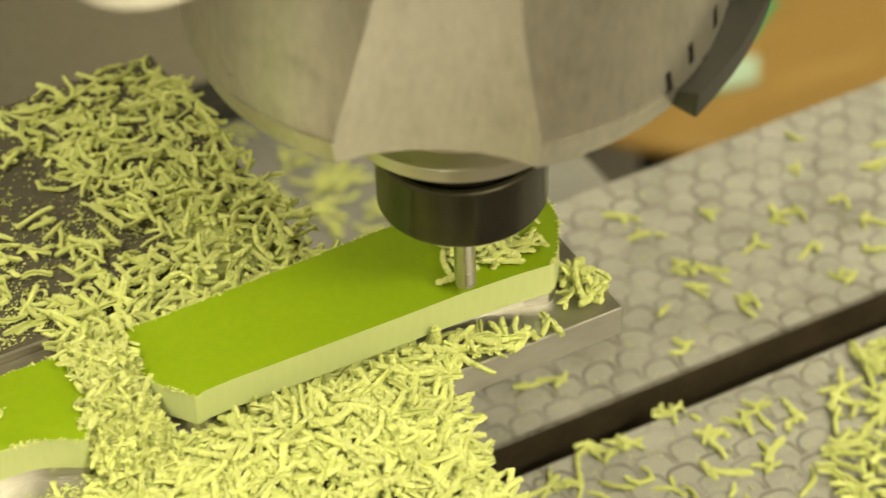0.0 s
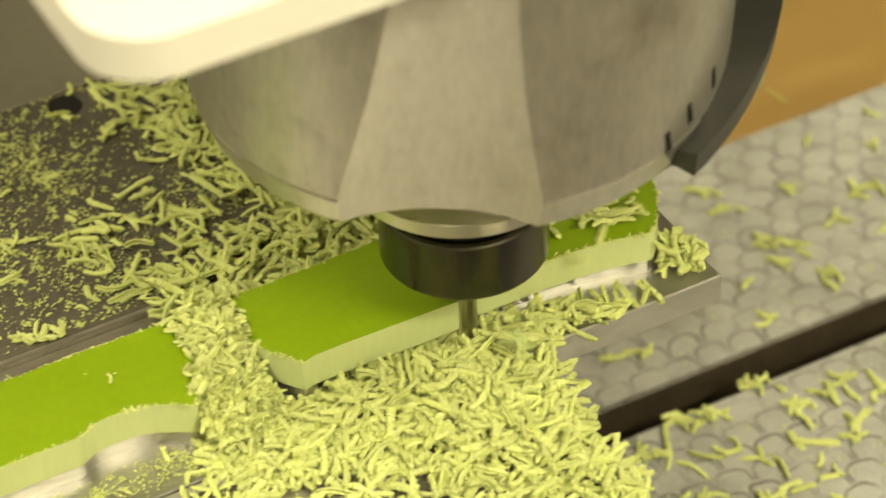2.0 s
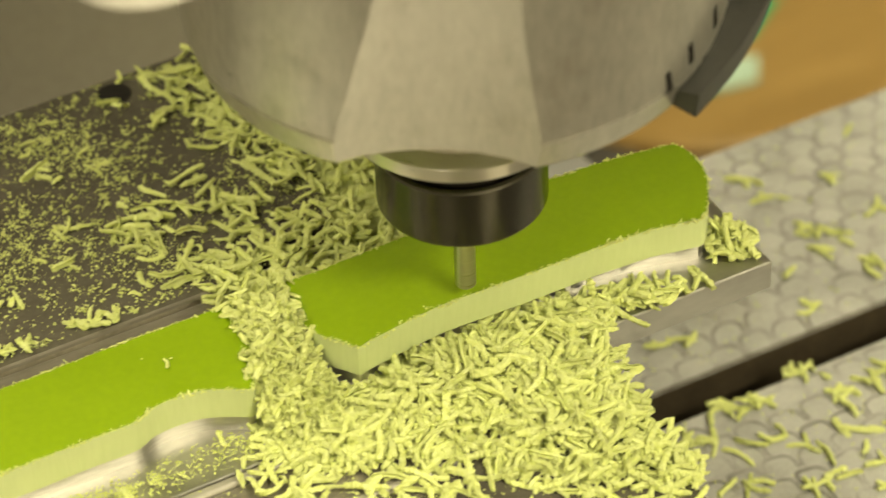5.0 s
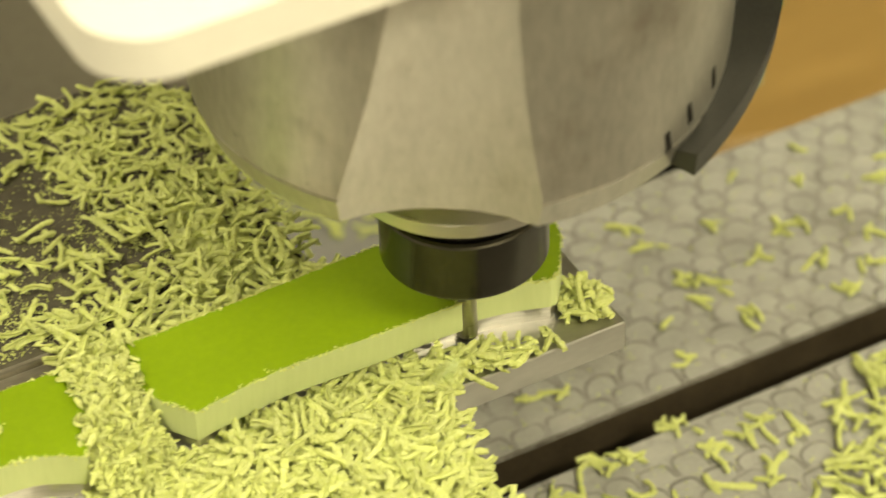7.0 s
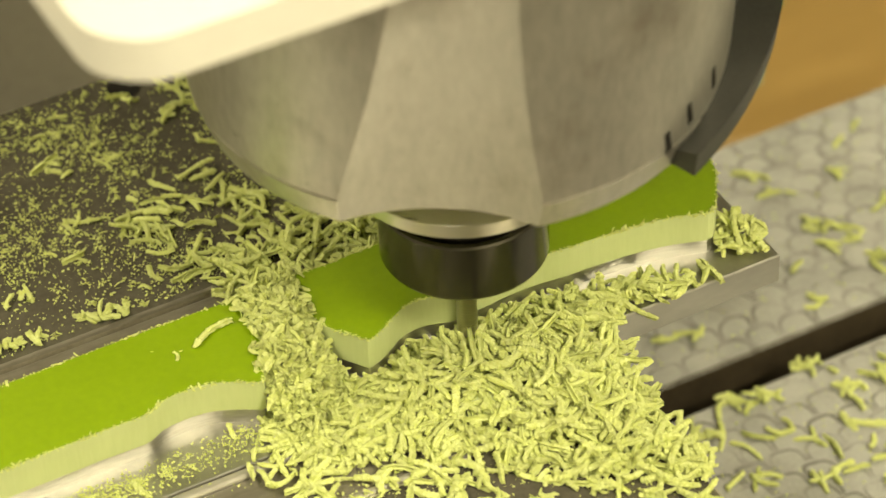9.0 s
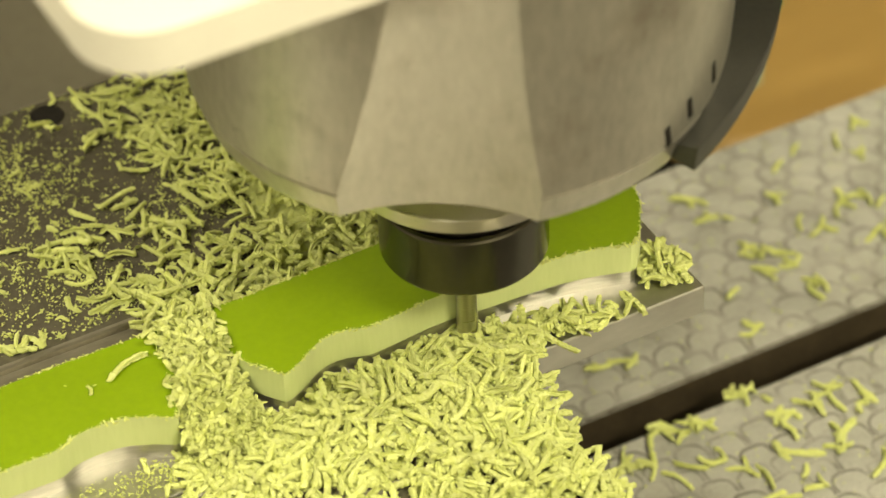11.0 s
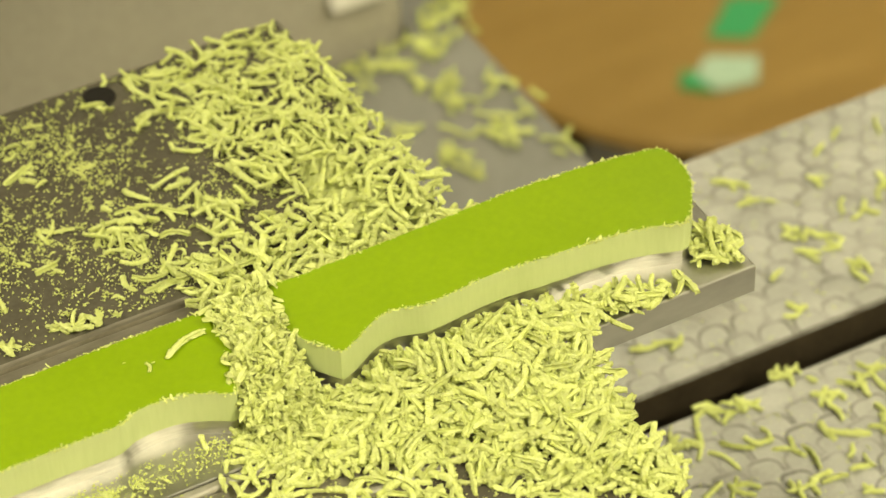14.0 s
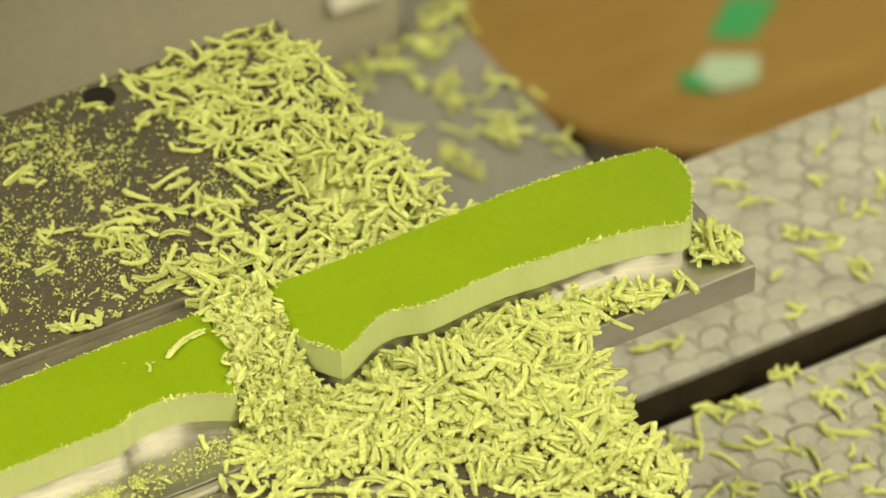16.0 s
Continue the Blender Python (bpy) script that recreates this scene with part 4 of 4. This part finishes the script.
# ------------------------------------------------------------------ waste that the cutter takes off
def waste():
    """Slivers along the blank's front that the cutter turns into shavings."""
    straight = [(-46, -2.0), (-30, -1.5), (-10, -1.9), (20, -2.3), (45, -2.4), (62, -3.2), (76, -4.6)]
    out = []
    step = 4.0
    for low, high, go in ((straight, FIRST_CUT, 1), (FIRST_CUT, RIM, 2)):
        x = -42.0
        while x < 73:
            xe = min(x + step, 74)
            n = 4
            top = [(x + (xe - x) * k / n, along(high, x + (xe - x) * k / n) + 0.02) for k in range(n + 1)]
            bot = [(x + (xe - x) * k / n, along(low, x + (xe - x) * k / n)) for k in range(n + 1)]
            if max(t[1] - b[1] for t, b in zip(top, bot)) > 0.35:
                top = [(tx, max(ty, by + 0.05)) for (tx, ty), (_, by) in zip(top, bot)]
                cx, cy = x, bot[0][1]
                loop = [((a - cx) * MM, (b - cy) * MM) for a, b in bot + top[::-1]]
                ob = part("waste_sliver", prism_bm(loop, Z_BAR0 - ZP, Z_BAR1 - ZP, 0, 1), [G10_SIDE, G10_TOP], BLANK_A, smooth=20)
                if go == 1:
                    t = float(np.interp(x, [-46, -17, 12, 41, 73], [3.02, 2.5, 2.0, 1.5, 1.0]))
                else:
                    t = float(np.interp(x, [-38, -14, 16, 28, 58, 73], [8.5, 8.0, 7.5, 7.3, 6.85, 6.75]))
                gx = min(x, 12.0) * 0.8 + rng.uniform(-6, 6)
                a = pose(cx * MM, cy * MM, ZP)
                b = pose(gx * MM, rng.uniform(-27, -19) * MM, ZP + 0.0003, 90, 0, 0) @ pose(0, 0, -(Z_BAR0 - ZP), 0, 0, 0)
                out.append((ob, a, b, t))
            x += step
    return out


WASTE = waste()

# ------------------------------------------------------------------ motion
TABLE_ROWS = [
    (0.0, -45.1, 4.13), (0.25, -57.6, 4.4), (0.5, -70.0, 4.62), (0.6, -73.6, 4.6), (0.95, -73.6, 4.1), (1.05, -70.2, 3.7), (1.25, -57.2, 2.2), (1.5, -41.4, 1.1),
    (2.0, -11.7, 1.44), (2.5, 17.4, 1.8), (2.8, 34.3, 2.6), (3.0, 44.9, 3.39), (3.15, 49.2, 3.4), (3.3, 47.6, 2.8), (3.5, 46.25, 2.05), (3.7, 49.8, -0.8),
    (3.85, 52.2, -3.1), (4.0, 51.4, -3.65), (4.12, 48.2, -3.5), (4.5, 30.1, -2.47), (5.0, 5.14, -0.99), (5.2, -4.9, -0.45), (6.0, -46.0, -0.6), (6.3, -58.0, -1.2),
    (6.7, -59.5, -2.0), (6.85, -55.0, -2.0), (7.3, -28.0, -1.98), (7.5, -15.55, -1.7), (8.0, 13.5, -1.22), (8.3, 30.4, 0.4), (8.5, 37.0, 3.49), (8.62, 30.5, 2.6),
    (8.8, 17.0, 1.1), (9.0, 9.05, 0.31), (9.1, 10.2, 0.0), (9.3, 21.5, -0.6), (9.5, 32.8, -0.99), (9.6, 33.2, -0.9), (9.75, 26.5, -0.7), (10.0, 13.0, -0.23),
    (10.2, 3.0, -0.35), (10.6, -13.0, -0.4), (11.1, -19.0, -0.3), (11.7, -5.0, 0.0), (12.0, 0.0, 0.0), (12.3, 0.0, 0.0), (16.0, 0.0, 0.0)]
HEAD_ROWS = [(0.0, 20.0), (0.62, 20.0), (0.7, 16.6), (0.8, 7.2), (0.9, 1.0), (1.0, 0.35), (1.1, 0.0), (3.8, 0.0), (3.9, 6.0), (4.0, 17.2), (4.1, 19.4), (4.2, 20.0), (6.3, 20.0), (6.45, 12.0), (6.6, 2.0), (6.75, 0.0),
             (9.7, 0.0), (9.95, 1.8), (10.2, 1.8), (11.7, 1.8), (11.95, 2.0), (12.05, 8.0), (12.3, 56.5), (12.5, 97.0), (12.7, 137.0), (12.9, 166.0), (13.1, 172.0), (16.0, 172.0)]


def table_at(t):
    ts = [r[0] for r in TABLE_ROWS]
    return pose(float(np.interp(t, ts, [r[1] for r in TABLE_ROWS])) * MM, float(np.interp(t, ts, [r[2] for r in TABLE_ROWS])) * MM, 0)


def motions():
    rows = [(t, pose(x * MM, y * MM, 0)) for t, x, y in TABLE_ROWS]
    for ob, place in RIDERS + FLAKES:
        walk(ob, [(t, m @ place) for t, m in rows])
    walk(HEAD, [(t, pose(0, 0, z * MM)) for t, z in HEAD_ROWS])
    for ob, a, b, gone in SWEPT:
        mid = Matrix.Translation(((a.translation + b.translation) / 2 + Vector((0.004, -0.006, 0.006)))) @ a.to_3x3().to_4x4()
        extra = [(gone, a), (gone + 0.1, mid), (gone + 0.2, b)]
        mine = [(t, m @ a) for t, m in rows if t < gone - 0.02] + [(t, table_at(t) @ p) for t, p in extra] + [(t, m @ b) for t, m in rows if t > gone + 0.22]
        walk(ob, mine)
    for ob, t0, before, way, after in FLIERS:
        walk(ob, [(t, m @ before) for t, m in rows if t < t0 - 0.12] + [(t0 - 0.1, table_at(t0 - 0.1) @ before), (t0, pose(0.006, -0.002, ZP + 0.004, 10, 0, 20)), (t0 + 0.2, way),
                  (t0 + 0.42, table_at(t0 + 0.42) @ after)] + [(t, m @ after) for t, m in rows if t > t0 + 0.45])
    rest = pose(-0.0818, 0.0233, Z_BAR1 + 0.0010, 0, 0, 20)
    start = pose(-0.060, -0.012, ZP + 0.006, 0, 0, 60)
    mine = [(t, m @ start) for t, m in rows if t < 8.6] + [(8.65, table_at(8.65) @ start), (8.75, table_at(8.75) @ pose(-0.075, 0.010, Z_BAR1 + 0.012, 20, 0, 45)), (8.85, table_at(8.85) @ rest)] + [(t, m @ rest) for t, m in rows if t > 8.9]
    walk(LANDING, mine)
    for ob, out, cut, again in RISING:
        down, first, up = pose(0, 0.0015, -0.0026), pose(0, min(0.0, out), 0), pose(0, 0, 0)
        walk(ob, [(0.0, down), (cut - 0.03, down), (cut + 0.06, first), (again - 0.03, first), (again + 0.06, up), (16.0, up)])
    for ob, a, b, cut in WASTE:
        mid = Matrix.Translation((a.translation + b.translation) / 2 + Vector((0, -0.004, 0.003))) @ pose(0, 0, 0, 45, 0, 0)
        walk(ob, [(0.0, a), (cut - 0.03, a), (cut + 0.04, mid), (cut + 0.1, b), (16.0, b)])


motions()
